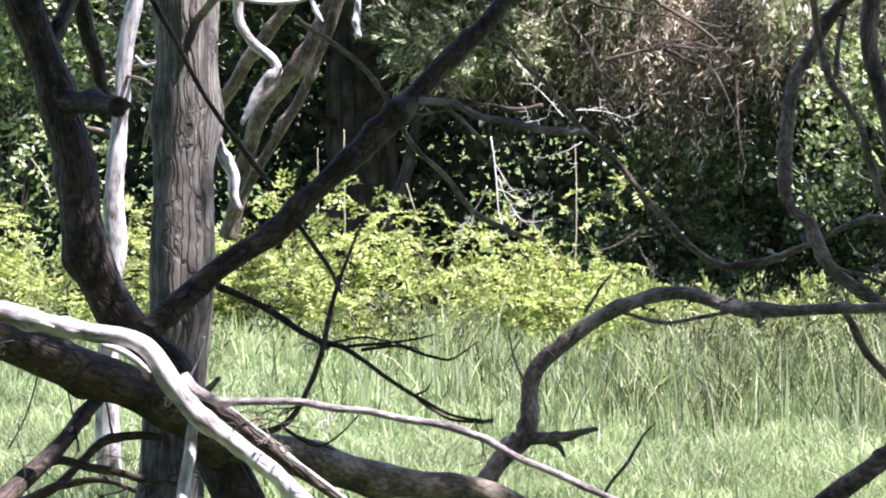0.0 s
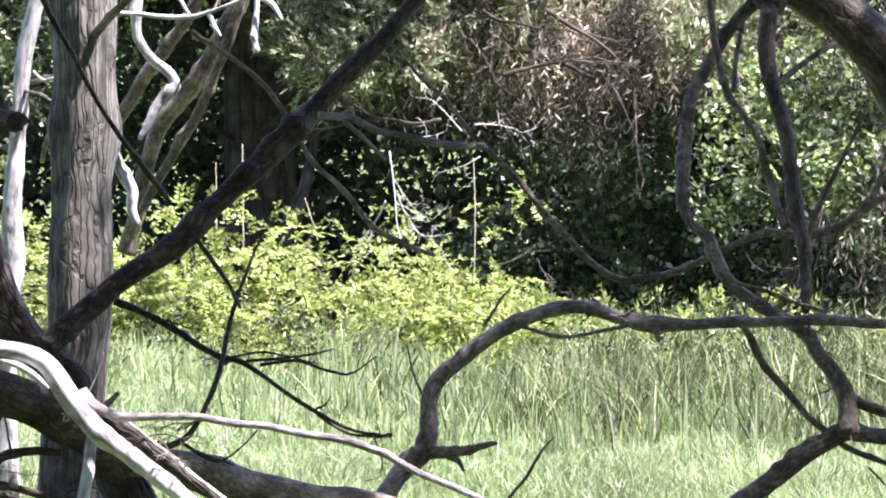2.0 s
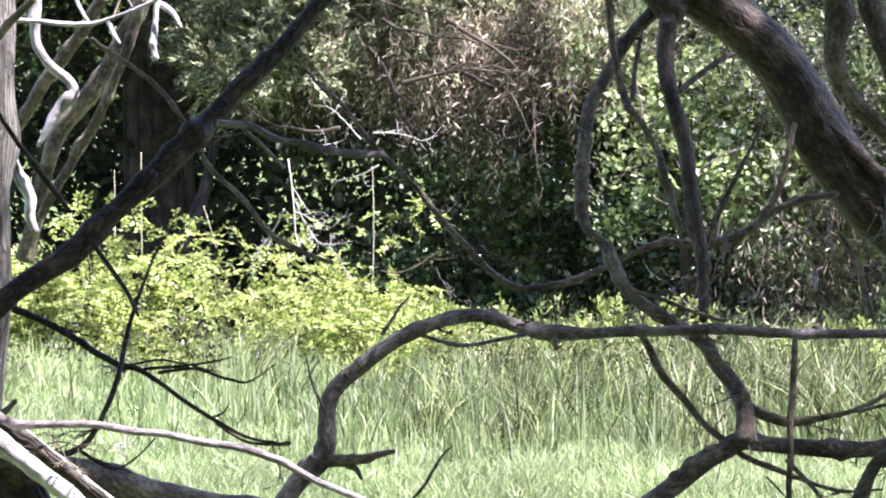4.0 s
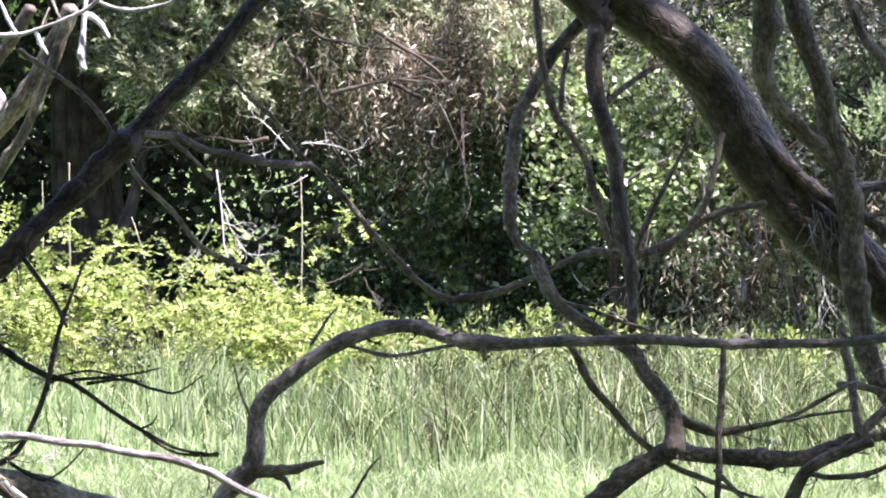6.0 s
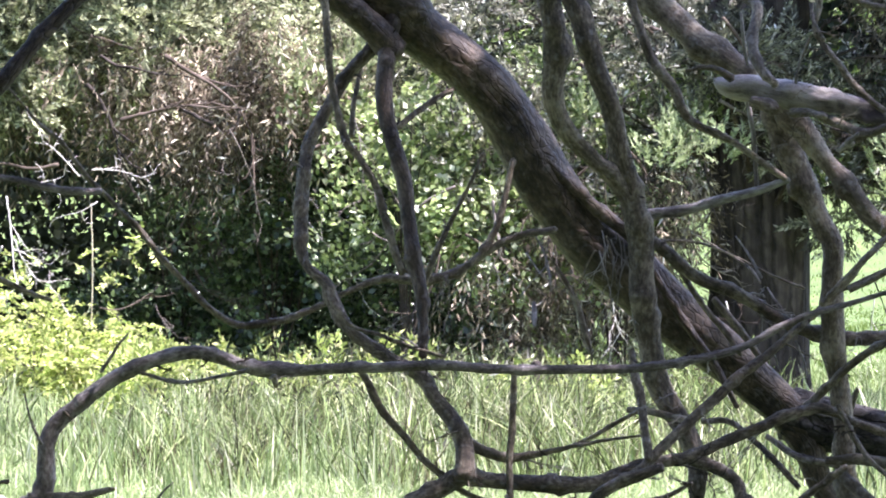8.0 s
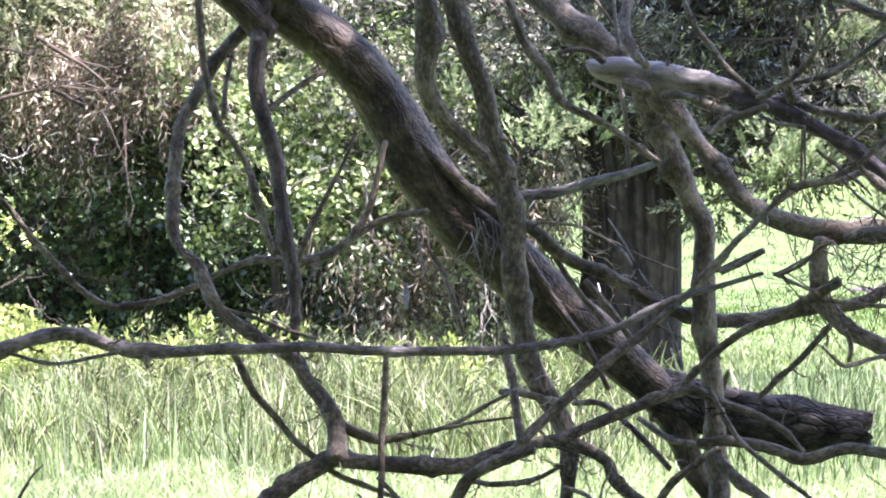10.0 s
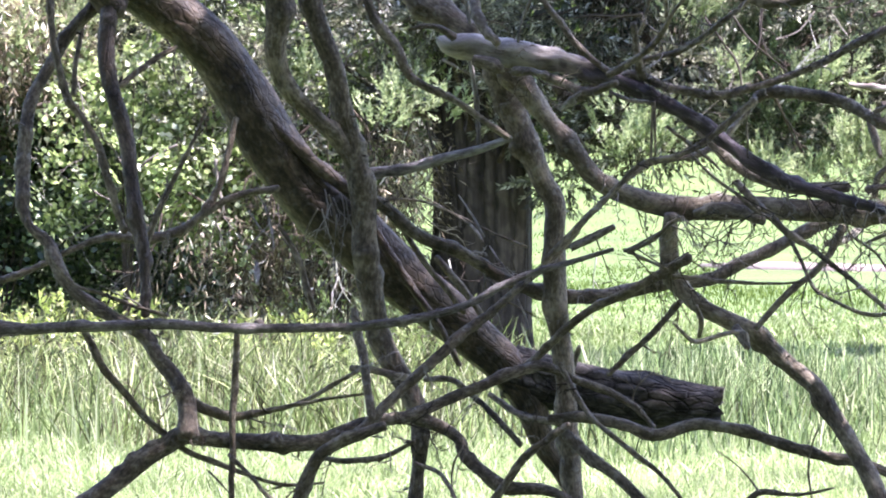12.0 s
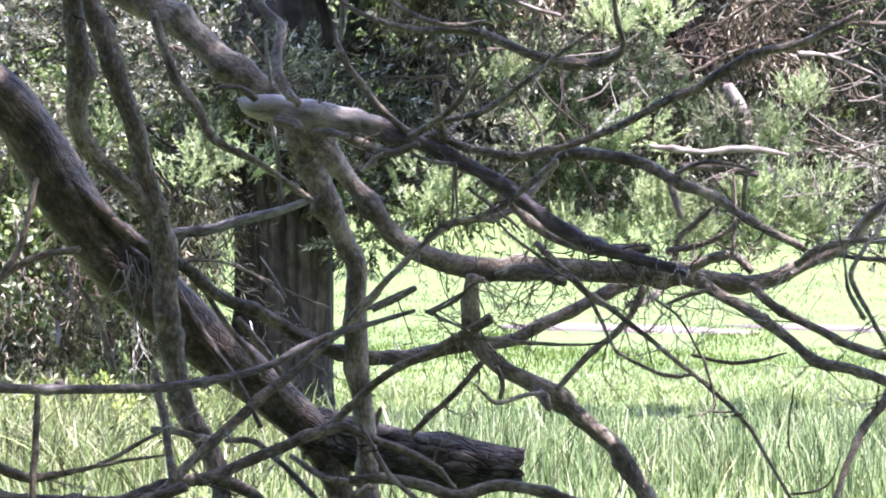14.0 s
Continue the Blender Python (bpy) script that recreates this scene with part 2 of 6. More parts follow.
def soil():
    m, n, l, p = nodes_of("meadow_soil")
    c = n.new("ShaderNodeTexCoord")
    a, b = n.new("ShaderNodeTexNoise"), n.new("ShaderNodeTexNoise")
    a.inputs["Scale"].default_value, a.inputs["Detail"].default_value = 0.35, 6
    b.inputs["Scale"].default_value, b.inputs["Detail"].default_value = 14.0, 8
    for x in (a, b):
        l.new(c.outputs["Object"], x.inputs["Vector"])
    r1 = ramp_of(n, [(0.3, (0.07, 0.11, 0.028)), (0.55, (0.1, 0.155, 0.036)), (0.75, (0.14, 0.19, 0.05))])
    r2 = ramp_of(n, [(0.3, (0.5, 0.5, 0.45)), (0.7, (1.25, 1.25, 1.2))])
    l.new(a.outputs[0], r1.inputs[0])
    l.new(b.outputs[0], r2.inputs[0])
    mx = n.new("ShaderNodeMix")
    mx.data_type, mx.blend_type = "RGBA", "MULTIPLY"
    mx.inputs[0].default_value = 1
    l.new(r1.outputs[0], mx.inputs[6])
    l.new(r2.outputs[0], mx.inputs[7])
    l.new(mx.outputs[2], p.inputs["Base Color"])
    p.inputs["Roughness"].default_value = 0.95
    bp = n.new("ShaderNodeBump")
    bp.inputs["Distance"].default_value = 0.04
    l.new(b.outputs[0], bp.inputs["Height"])
    l.new(bp.outputs[0], p.inputs["Normal"])
    return m


SOIL = soil()
TRACK = bark("pale_gravel", (0.173, 0.130, 0.110), (0.230, 0.184, 0.162), (0.287, 0.237, 0.210), 1, 3, 0.3)


# ---- mesh helpers ----
rng = np.random.default_rng(7)


def mesh_np(name, verts, faces, size, material, smooth=False):
    """A mesh from an array of corners, faces all of the same number of corners."""
    me = bpy.data.meshes.new(name)
    verts, faces = np.asarray(verts, np.float32).reshape(-1, 3), np.asarray(faces, np.int32).reshape(-1, size)
    me.vertices.add(len(verts))
    me.vertices.foreach_set("co", verts.ravel())
    me.loops.add(faces.size)
    me.loops.foreach_set("vertex_index", faces.ravel())
    me.polygons.add(len(faces))
    me.polygons.foreach_set("loop_start", np.arange(0, faces.size, size, dtype=np.int32))
    me.update(calc_edges=True)
    me.validate()
    if smooth:
        me.polygons.foreach_set("use_smooth", np.ones(len(faces), bool))
    me.materials.append(material)
    return me


def child(name, me, parent, label="", kind=""):
    ob = new(name, me)
    ob.parent = parent
    return tagged(ob, label=label, kind=kind)


def ground_z(x, y):
    """The lie of the meadow: flat, with slight humps."""
    return 3.2 * np.clip((np.asarray(y, float) - 108) / 60, 0, 1) ** 1.3 + 0.05 * np.sin(0.31 * x + 1.0) * np.sin(0.23 * y) * np.clip((np.asarray(y) - 23) / 10, 0, 1)


def spline(points, step):
    """A smooth line through the points (rows of x, y, z, r), at even steps."""
    p = np.array(points, float)
    p = np.vstack([2 * p[0] - p[1], p, 2 * p[-1] - p[-2]])
    out = []
    for i in range(1, len(p) - 2):
        a, b, c, d = p[i - 1:i + 3]
        k = max(2, int(np.linalg.norm(c[:3] - b[:3]) / step))
        t = np.linspace(0, 1, k, endpoint=False)[:, None]
        out.append(0.5 * (2 * b + (c - a) * t + (2 * a - 5 * b + 4 * c - d) * t ** 2 + (3 * b - a - 3 * c + d) * t ** 3))
    out.append(p[-2][None])
    return np.vstack(out)


def tube(points, sides, step, rough, seed, knots=0.0, broken=False):
    """Corners, quads and UVs of a limb: round, uneven, with swellings at its knots."""
    s = spline(points, step)
    c, r = s[:, :3], np.maximum(s[:, 3], 0.0012)
    n = len(c)
    tang = np.gradient(c, axis=0)
    tang /= np.linalg.norm(tang, axis=1)[:, None] + 1e-9
    along = np.concatenate([[0], np.cumsum(np.linalg.norm(np.diff(c, axis=0), axis=1))])
    g = np.random.default_rng(seed)
    shift = g.uniform(0, 90)
    amp, wave = np.minimum(r, 0.035) * (0.25 if sides > 30 else 0.5), 9 * r.mean() + 0.02
    c = c + np.array([noise.noise_vector((a / wave + shift, shift, 0.5)) for a in along]) * (amp * np.clip(np.minimum(along, along[-1] - along) / wave, 0, 1))[:, None]
    tang = np.gradient(c, axis=0)
    tang /= np.linalg.norm(tang, axis=1)[:, None] + 1e-9
    swell = np.ones((n, sides))
    turn = np.linspace(0, 2 * np.pi, sides, endpoint=False)
    for _ in range(int(along[-1] * knots) + (1 if knots else 0)):
        at, wide, high, way = g.uniform(0, along[-1]), g.uniform(0.5, 1.2), g.uniform(0.15, 0.5), g.uniform(0, 2 * np.pi)
        swell += high * np.exp(-((along - at) / (wide * r.mean() + 0.003)) ** 2)[:, None] * np.exp(1.6 * (np.cos(turn - way) - 1))[None]
    side = np.cross(tang[0], (0.3, 0.9, 0.2))
    side /= np.linalg.norm(side)
    ang = np.linspace(0, 2 * np.pi, sides, endpoint=False)
    verts = np.zeros((n, sides, 3))
    rad = np.zeros((n, sides))
    off = g.uniform(0, 50)
    fine, grain = (8, 9.0) if sides > 30 else (5, 2.2)
    for i in range(n):
        side = side - tang[i] * (side @ tang[i])
        side /= np.linalg.norm(side) + 1e-9
        up = np.cross(tang[i], side)
        ring = np.cos(ang)[:, None] * side + np.sin(ang)[:, None] * up
        for k in range(sides):
            ca, sa = math.cos(ang[k]), math.sin(ang[k])
            w = noise.noise((ca * 1.3 + off, sa * 1.3, along[i] / (3.5 * r[i] + 0.01)))
            v = noise.noise((ca * fine, sa * fine + off, along[i] / (grain * r[i] + 0.006)))
            rad[i, k] = r[i] * swell[i, k] * (1 + rough * (0.9 * w + 0.6 * v))
        verts[i] = c[i] + ring * rad[i][:, None]
    if broken:
        for k in range(sides):
            verts[-1, k] += tang[-1] * g.uniform(-0.9, 0.5) * r[-1]
    v = verts.reshape(-1, 3)
    i, k = np.meshgrid(np.arange(n - 1), np.arange(sides), indexing="ij")
    k2 = (k + 1) % sides
    quads = np.stack([i * sides + k, i * sides + k2, (i + 1) * sides + k2, (i + 1) * sides + k], -1).reshape(-1, 4)
    around = 2 * np.pi * r.mean()
    uv = np.stack([np.stack([k, k + 1, k + 1, k], -1) / sides * around + off, along[np.stack([i, i, i + 1, i + 1], -1)]], -1).reshape(-1, 2)
    # round caps
    ends = np.array([c[0] - tang[0] * r[0] * 0.4, c[-1] + tang[-1] * r[-1] * (0.1 if broken else 0.6)])
    v = np.vstack([v, ends])
    a = len(v) - 2
    tri = [[(q + 1) % sides, q, a, a] for q in range(sides)] + [[(n - 1) * sides + q, (n - 1) * sides + (q + 1) % sides, a + 1, a + 1] for q in range(sides)]
    return v, quads, uv, np.array(tri)[:, :3]


def limb_mesh(name, points, material, seed, rough=0.12, knots=5.0, broken=False):
    big = max(p[3] for p in points)
    sides, step = (44, 0.02) if big > 0.09 else (16, 0.014) if big > 0.04 else (11, 0.013) if big > 0.016 else (7, 0.012)
    if points[0][1] > 30:
        sides, step = (12, 0.05) if big > 0.05 else (6, 0.05)
    v, q, uv, tri = tube(points, sides, step, rough, seed, knots, broken)
    me = bpy.data.meshes.new(name)
    me.from_pydata(v.tolist(), [], q.tolist() + tri.tolist())
    layer = me.uv_layers.new(name="UVMap")
    flat = np.zeros((len(me.loops), 2), np.float32)
    flat[:len(uv)] = uv
    layer.data.foreach_set("uv", flat.ravel())
    me.polygons.foreach_set("use_smooth", np.ones(len(me.polygons), bool))
    me.materials.append(material)
    return me


PALE = {"peeled_limb", "pale_limb", "pale_branch", "pale_twig", "straw"}
PLAIN = {"peeled_limb": "limb", "old_limb": "limb", "pale_limb": "limb", "pale_branch": "branch", "dark_branch": "branch", "thin_branch": "branch", "pale_twig": "twig",
         "dark_stem": "stem", "side_stem": "stem", "vine_stem": "stem", "straw": "stalk"}


TREES = {}


GROWN = {}
# how far bark swellings are taken off the limbs of each tree
SLIM = {"leaning_tree": 0.84, "broken_tree": 0.96, "bare_tree": 0.92}


def tree(name, label, category, x, y, looks, seed):
    """A tree or bare thicket: an Empty at its foot, to which limb() adds its trunk, limbs and twigs."""
    base = new(name)
    base.matrix_world = pose(x, y, 0)
    tagged(base, label, category)
    TREES[name] = base
    GROWN[name] = [looks, seed * 100]


def limb(name, kind, d0, d1, pts):
    """One limb of a tree, as a mesh of its own: its kind, its distance at the start and end, and x, z, radius along it."""
    base, (looks, seed) = TREES[name], GROWN[name]
    GROWN[name][1] += 1
    xs, zs = np.array([p[0] for p in pts]), np.array([p[1] for p in pts])
    run = np.concatenate([[0], np.cumsum(np.hypot(np.diff(xs), np.diff(zs)))])
    run /= run[-1]
    x0, y0 = base.matrix_world.translation.x, base.matrix_world.translation.y
    line = [(x - x0, d0 + (d1 - d0) * s - y0, z, r) for (x, z, r), s in zip(pts, run)]
    mat, rough, knots = looks.get(kind, looks[""])
    if d0 < 30 and name in SLIM and kind not in ("trunk", "log", "pale_limb"):
        line = [(a, b, c, r * SLIM[name]) for a, b, c, r in line]
    if d0 > 30:
        line = [(a, b + 0.02 * math.sin(9 * c), c, r) for a, b, c, r in line]
    me = limb_mesh(kind, line, mat, seed, rough, knots, kind in ("stub", "log"))
    child(PLAIN.get(kind, kind), me, base, "bleached and barkless" if kind in PALE and mat is WOOD_PALE else "")


# ---- ground: one sheet out to the horizon ----
def ground():
    xs = np.concatenate([[-3000, -400, -80, -20], np.arange(-12, 30.1, 0.75), [45, 90, 400, 3000]])
    ys = np.concatenate([[-3000, -300, -40, -5], np.arange(0, 70.1, 0.75), [80, 95, 107, 115, 125, 135, 145, 155, 165, 180, 300, 900, 4000]])
    X, Y = np.meshgrid(xs, ys, indexing="ij")
    Z = ground_z(X, Y)
    n, m = len(xs), len(ys)
    i, k = np.meshgrid(np.arange(n - 1), np.arange(m - 1), indexing="ij")
    f = np.stack([i * m + k, (i + 1) * m + k, (i + 1) * m + k + 1, i * m + k + 1], -1)
    me = mesh_np("ground", np.stack([X, Y, Z], -1), f, 4, SOIL, True)
    return tagged(new("ground", me), "sunlit green meadow ground under long grass", "ground", kind="structure")


ground()
PATCHES = [(23.6, 104, 1.7, 9), (27.7, 102, 1.1, 7)]


def bare_patch(x, y, rx, ry, seed):
    g = np.random.default_rng(seed)
    a = np.linspace(0, 2 * np.pi, 28, endpoint=False)
    r = 1 + 0.12 * np.sin(3 * a + seed) + g.uniform(-0.08, 0.08, 28)
    ring = np.stack([x + rx * r * np.cos(a), y + ry * r * np.sin(a), np.full(28, 0.03)], -1)
    low = ring.copy()
    low[:, 2] = -0.15
    v = np.vstack([ring, low, [(x, y, 0.09)]])
    f = [(k, (k + 1) % 28, 56) for k in range(28)] + [(28 + k, 28 + (k + 1) % 28, (k + 1) % 28) for k in range(28)] + [(28 + k, (k + 1) % 28, k) for k in range(28)]
    tagged(new("bare_earth", mesh_np("bare_earth", v, f, 3, TRACK)), "pale pinkish bare earth in the far meadow", "bare earth", kind="structure")


for i, patch in enumerate(PATCHES):
    bare_patch(*patch, 5 + i)


# ---- grass ----
def blades(count, near, far, az0, az1, tall, wide, bend, keep=None, power=1.0, segs=3):
    """Arrays of curved, tapering blades over a fan of the meadow seen from the origin."""
    g = rng
    u = g.uniform(0, 1, count)
    d = 1 / (1 / near ** power + (1 / far ** power - 1 / near ** power) * u) ** (1 / power)
    az = np.radians(g.uniform(az0, az1, count))
    x, y = d * np.tan(az), d
    if keep is not None:
        ok = keep(x, y)
        x, y, d = x[ok], y[ok], d[ok]
    n = len(x)
    clump = 0.75 + 0.5 * np.sin(2.1 * x + 3 * np.sin(0.9 * y)) * np.sin(1.7 * y + 2 * np.sin(1.3 * x))
    h = g.uniform(*tall, n) * clump
    w = g.uniform(*wide, n) * np.clip(d / 26, 1, 4)
    a = g.uniform(0, 2 * np.pi, n)
    face = g.normal(0, 0.6, n)
    lean = g.uniform(*bend, n) * h
    t = np.linspace(0, 1, segs + 1)
    V = np.zeros((n, segs + 1, 2, 3))
    for k, s in enumerate(t):
        cx, cy = x + np.cos(a) * lean * s ** 2, y + np.sin(a) * lean * s ** 2
        cz = ground_z(x, y) - 0.02 + h * (s - 0.25 * s ** 2 * np.minimum(lean / h, 1.2))
        ww = w * (1 - 0.92 * s ** 1.6) / 2
        V[:, k, 0] = np.stack([cx - np.cos(face) * ww, cy - np.sin(face) * ww, cz], -1)
        V[:, k, 1] = np.stack([cx + np.cos(face) * ww, cy + np.sin(face) * ww, cz], -1)
    q = np.array([(2 * k, 2 * k + 1, 2 * k + 3, 2 * k + 2) for k in range(segs)])
    F = (np.arange(n) * (segs + 1) * 2)[:, None, None] + q
    return V.reshape(-1, 3), F.reshape(-1, 4)


v, f = blades(230000, 20.5, 62, -7, 18, (0.05, 0.21), (0.005, 0.014), (0.1, 1.2))
tagged(new("meadow_grass", mesh_np("meadow_grass", v, f, 4, BLADE)), "long sunlit yellow-green meadow grass with dry stems", "grass", kind="stuff")
def off_earth(x, y):
    ok = np.ones(len(x), bool)
    for px, py, rx, ry in PATCHES:
        ok &= ~((np.abs(x / y * py - px) < rx * 1.05) & (y > py - ry - 16) & (y < py + ry))
    return ok


v, f = blades(95000, 44, 170, -3, 18, (0.06, 0.16), (0.004, 0.009), (0.1, 0.8), off_earth, segs=2)
tagged(new("far_grass", mesh_np("far_grass", v, f, 4, BLADE_FAR)), "bright grass of the far meadow", "grass", kind="stuff")


def tall_band(x, y):
    p = 1.15 * np.exp(-((x - 2.9) / 1.7) ** 2 - ((y - 33) / 4.5) ** 2) + 0.2 * np.exp(-((x / y - 0.218) / 0.045) ** 2 - ((y - 32) / 4.0) ** 2) + 0.55 * np.exp(-((x - 3.4) / 2.2) ** 2 - ((y - 39) / 3.0) ** 2)
    tuft = np.sin(5.3 * x + 2.0 * np.sin(1.1 * y)) * np.sin(1.9 * y + 2.5 * np.sin(2.3 * x)) + 0.6 * np.sin(11.0 * x + 1.7 * y)
    return rng.uniform(0, 1, len(x)) < p * np.clip(0.65 + 1.3 * tuft, 0.03, 1.9)


v, f = blades(180000, 26, 46, -7, 18, (0.16, 0.58), (0.005, 0.014), (0.05, 0.8), tall_band)
tagged(new("tall_grass", mesh_np("tall_grass", v, f, 4, BLADE_TALL)), "taller darker green grass with pale dry blades", "grass", kind="stuff")


def hedge_foot(x, y):
    return (x < 2.0) & (rng.uniform(0, 1, len(x)) < np.exp(-((y - 37.2) / 1.1) ** 2) * np.clip(0.6 + 0.8 * np.sin(3.7 * x + y), 0.1, 1))


v, f = blades(30000, 34, 40, -7, 4, (0.15, 0.5), (0.005, 0.014), (0.05, 0.9), hedge_foot)
tagged(new("hedge_grass", mesh_np("hedge_grass", v, f, 4, BLADE)), "tall light green grass growing into the bushes", "grass", kind="stuff")


def pale_band(x, y):
    tuft = np.sin(6.1 * x + 1.7 * np.sin(1.3 * y)) * np.sin(2.7 * y + 2.0 * np.sin(2.9 * x)) + 0.5 * np.sin(13.0 * x + 2.1 * y)
    return (tuft > 0.35) & (rng.uniform(0, 1, len(x)) < np.exp(-((x - 1.5) / 1.8) ** 2 - ((y - 32) / 4.5) ** 2))


v, f = blades(26000, 26, 39, -2, 10, (0.22, 0.6), (0.006, 0.016), (0.02, 0.45), pale_band)
tagged(new("pale_grass", mesh_np("pale_grass", v, f, 4, BLADE)), "bright upright grass clumps with pale stems", "grass", kind="stuff")


def clump_band(x, y):
    tuft = np.sin(3.1 * x + 1.3 * y) * np.sin(2.3 * y + 1.9 * np.sin(1.7 * x))
    return (np.abs(x - 3.2) < 2.2) & (tuft > 0.55)


v, f = blades(9000, 29, 41, -1, 9, (0.25, 0.6), (0.012, 0.026), (0.5, 1.3), clump_band, segs=5)
tagged(new("arching_grass", mesh_np("arching_grass", v, f, 4, BLADE_TALL)), "clumps of broad arching grass blades", "grass", kind="stuff")


def rush_band(x, y):
    tuft = np.sin(4.1 * x + 2.0 * np.sin(0.9 * y)) * np.sin(1.3 * y + 2.0 * np.sin(1.9 * x)) + 0.5 * np.sin(9.0 * x + 1.3 * y)
    return rng.uniform(0, 1, len(x)) < np.exp(-(np.maximum(0.2 - x / y, 0) / 0.02) ** 2 - ((y - 31.5) / 4.0) ** 2) * np.clip(0.6 + 0.9 * tuft, 0.08, 1.2)


v, f = blades(90000, 25, 40, 8, 18, (0.24, 0.56), (0.006, 0.015), (0.02, 0.5), rush_band)
tagged(new("grass_tufts", mesh_np("grass_tufts", v, f, 4, BLADE_TUFT)), "upright dark green grass tufts beyond the log", "grass", kind="stuff")


# ---- foliage ----
def unit(a):
    return a / (np.linalg.norm(a, axis=-1, keepdims=True) + 1e-9)


def leaves(centre, axis, normal, length, width):
    """Pointed leaves of four corners and a fold: two quads each, from arrays of places and directions."""
    axis = unit(axis)
    side = unit(np.cross(normal, axis))
    up = np.cross(axis, side)
    L, W = length[:, None], width[:, None]
    v = np.stack([centre, centre + axis * L * 0.45 + side * W * 0.5 + up * W * 0.18, centre + axis * L, centre + axis * L * 0.45 - side * W * 0.5 + up * W * 0.18], 1)
    return v.reshape(-1, 3), np.arange(len(centre) * 4).reshape(-1, 4)


def sprays(origin, axis, count, length, leaf_len, leaf_wid, spread, droop=0.2, level=0.0):
    """Leaflets in two rows along short stems: a feathery spray at each origin."""
    n = len(origin)
    axis = unit(axis)
    side = unit(np.cross(axis, unit(rng.normal(0, 1, (n, 3)) * (1 - level) + np.array([0, 0, 1.6]) * level)))
    L = rng.uniform(0.6, 1.2, n) * length
    C, A, N = [], [], []
    for k in range(count):
        s = (k + 0.5) / count
        sg = 1 if k % 2 else -1
        c = origin + axis * (L * s)[:, None] - np.array([0, 0, droop]) * (L * s * s)[:, None]
        a = axis * (1 - spread) + side * sg * spread + rng.normal(0, 0.18, (n, 3))
        C.append(c), A.append(a), N.append(np.cross(axis, side) + rng.normal(0, 0.35, (n, 3)))
    C, A, N = np.concatenate(C), np.concatenate(A), np.concatenate(N)
    m = len(C)
    return leaves(C, A, N, leaf_len * rng.uniform(0.6, 1.25, m), leaf_wid * rng.uniform(0.6, 1.25, m))


def blob(n, centre, radii, shell=0.55):
    """Places in a lumpy ellipsoid, more of them near its skin, and the ways outward."""
    p = unit(rng.normal(0, 1, (n, 3)))
    lump = 1 + 0.18 * np.sin(5 * p[:, 0] + centre[0] * 3) * np.sin(6 * p[:, 2] + 1) + 0.1 * np.sin(11 * p[:, 1] + 9 * p[:, 2])
    r = rng.uniform(shell, 1.0, n) ** 0.6 * lump
    return np.array(centre) + p * r[:, None] * radii, p


def crown(name, parent, parts, material, count, length, leaf_len, leaf_wid, spread, droop, label="", out=0.7, level=0.0):
    """A crown of sprays over several lumps: (centre, radii, sprays)."""
    V, F, k = [], [], 0
    for centre, radii, n in parts:
        o, p = blob(n, centre, radii)
        ax = p * out + rng.normal(0, 0.5, p.shape) + np.array([0, 0, 0.15 - droop])
        if level:
            ax[:, 2] *= 1 - 0.6 * level
        v, f = sprays(o, ax, count, length, leaf_len, leaf_wid, spread, droop, level)
        V.append(v), F.append(f + k)
        k += len(v)
    me = mesh_np(name, np.concatenate(V), np.concatenate(F), 4, material)
    return child(name, me, parent, label, "stuff")


def stems(parent, n, height, width, radius, material, seed):
    g = np.random.default_rng(seed)
    for i in range(n):
        a, s = g.uniform(0, 2 * np.pi), g.uniform(0.2, 1.0)
        pts = [(0.06 * math.cos(a), 0.06 * math.sin(a), -0.04, radius)]
        for t in (0.35, 0.7, 1.0):
            pts.append((math.cos(a) * width * s * t ** 1.4, math.sin(a) * width * s * t ** 1.4, height * t * g.uniform(0.8, 1.0), radius * (1 - 0.7 * t)))
        v, q, uv, tri = tube(pts, 5, 0.06, 0.1, seed + i)
        me = bpy.data.meshes.new("stem")
        me.from_pydata(v.tolist(), [], q.tolist() + tri.tolist())
        me.materials.append(material)
        child("stem", me, parent)


def bush(x, y, width, height, seed, n=260):
    b = new("bush")
    b.matrix_world = pose(x, y, float(ground_z(x, y)))
    tagged(b, "sunlit yellow-green leafy bush at the meadow edge", "bush", "bushes before the thicket")
    stems(b, 9, height * 0.8, width * 0.45, 0.008, BARK_BROWN, seed)
    g = np.random.default_rng(seed)
    lumps = [((0, 0.45, height * 0.3), np.array((width * 0.5, 0.25, height * 0.28)), n // 7)]
    for k in range(26):
        a, lift = g.uniform(-0.6, 0.6), g.uniform(0.1, 0.8) if k < 17 else g.uniform(0.8, 1.26)
        size = g.uniform(0.45, 1.7) if k < 17 else g.uniform(0.3, 0.7)
        lumps.append(((a * width, g.uniform(-0.6, 0.2), height * lift), np.array((0.16, 0.15, 0.075)) * size, int(n * 0.095 * size ** 1.6)))
    if 0.9 < x < 1.0:
        lumps += [((0.3, -0.2, 1.3), np.array((0.22, 0.1, 0.02)), 6), ((0.08, -0.2, 1.12), np.array((0.18, 0.1, 0.02)), 4), ((0.42, -0.2, 1.36), np.array((0.1, 0.08, 0.02)), 3)]
    crown("foliage", b, lumps, LEAF_BUSH, 13, 0.22, 0.052, 0.03, 0.62, 0.15, out=0.8, level=0.7)


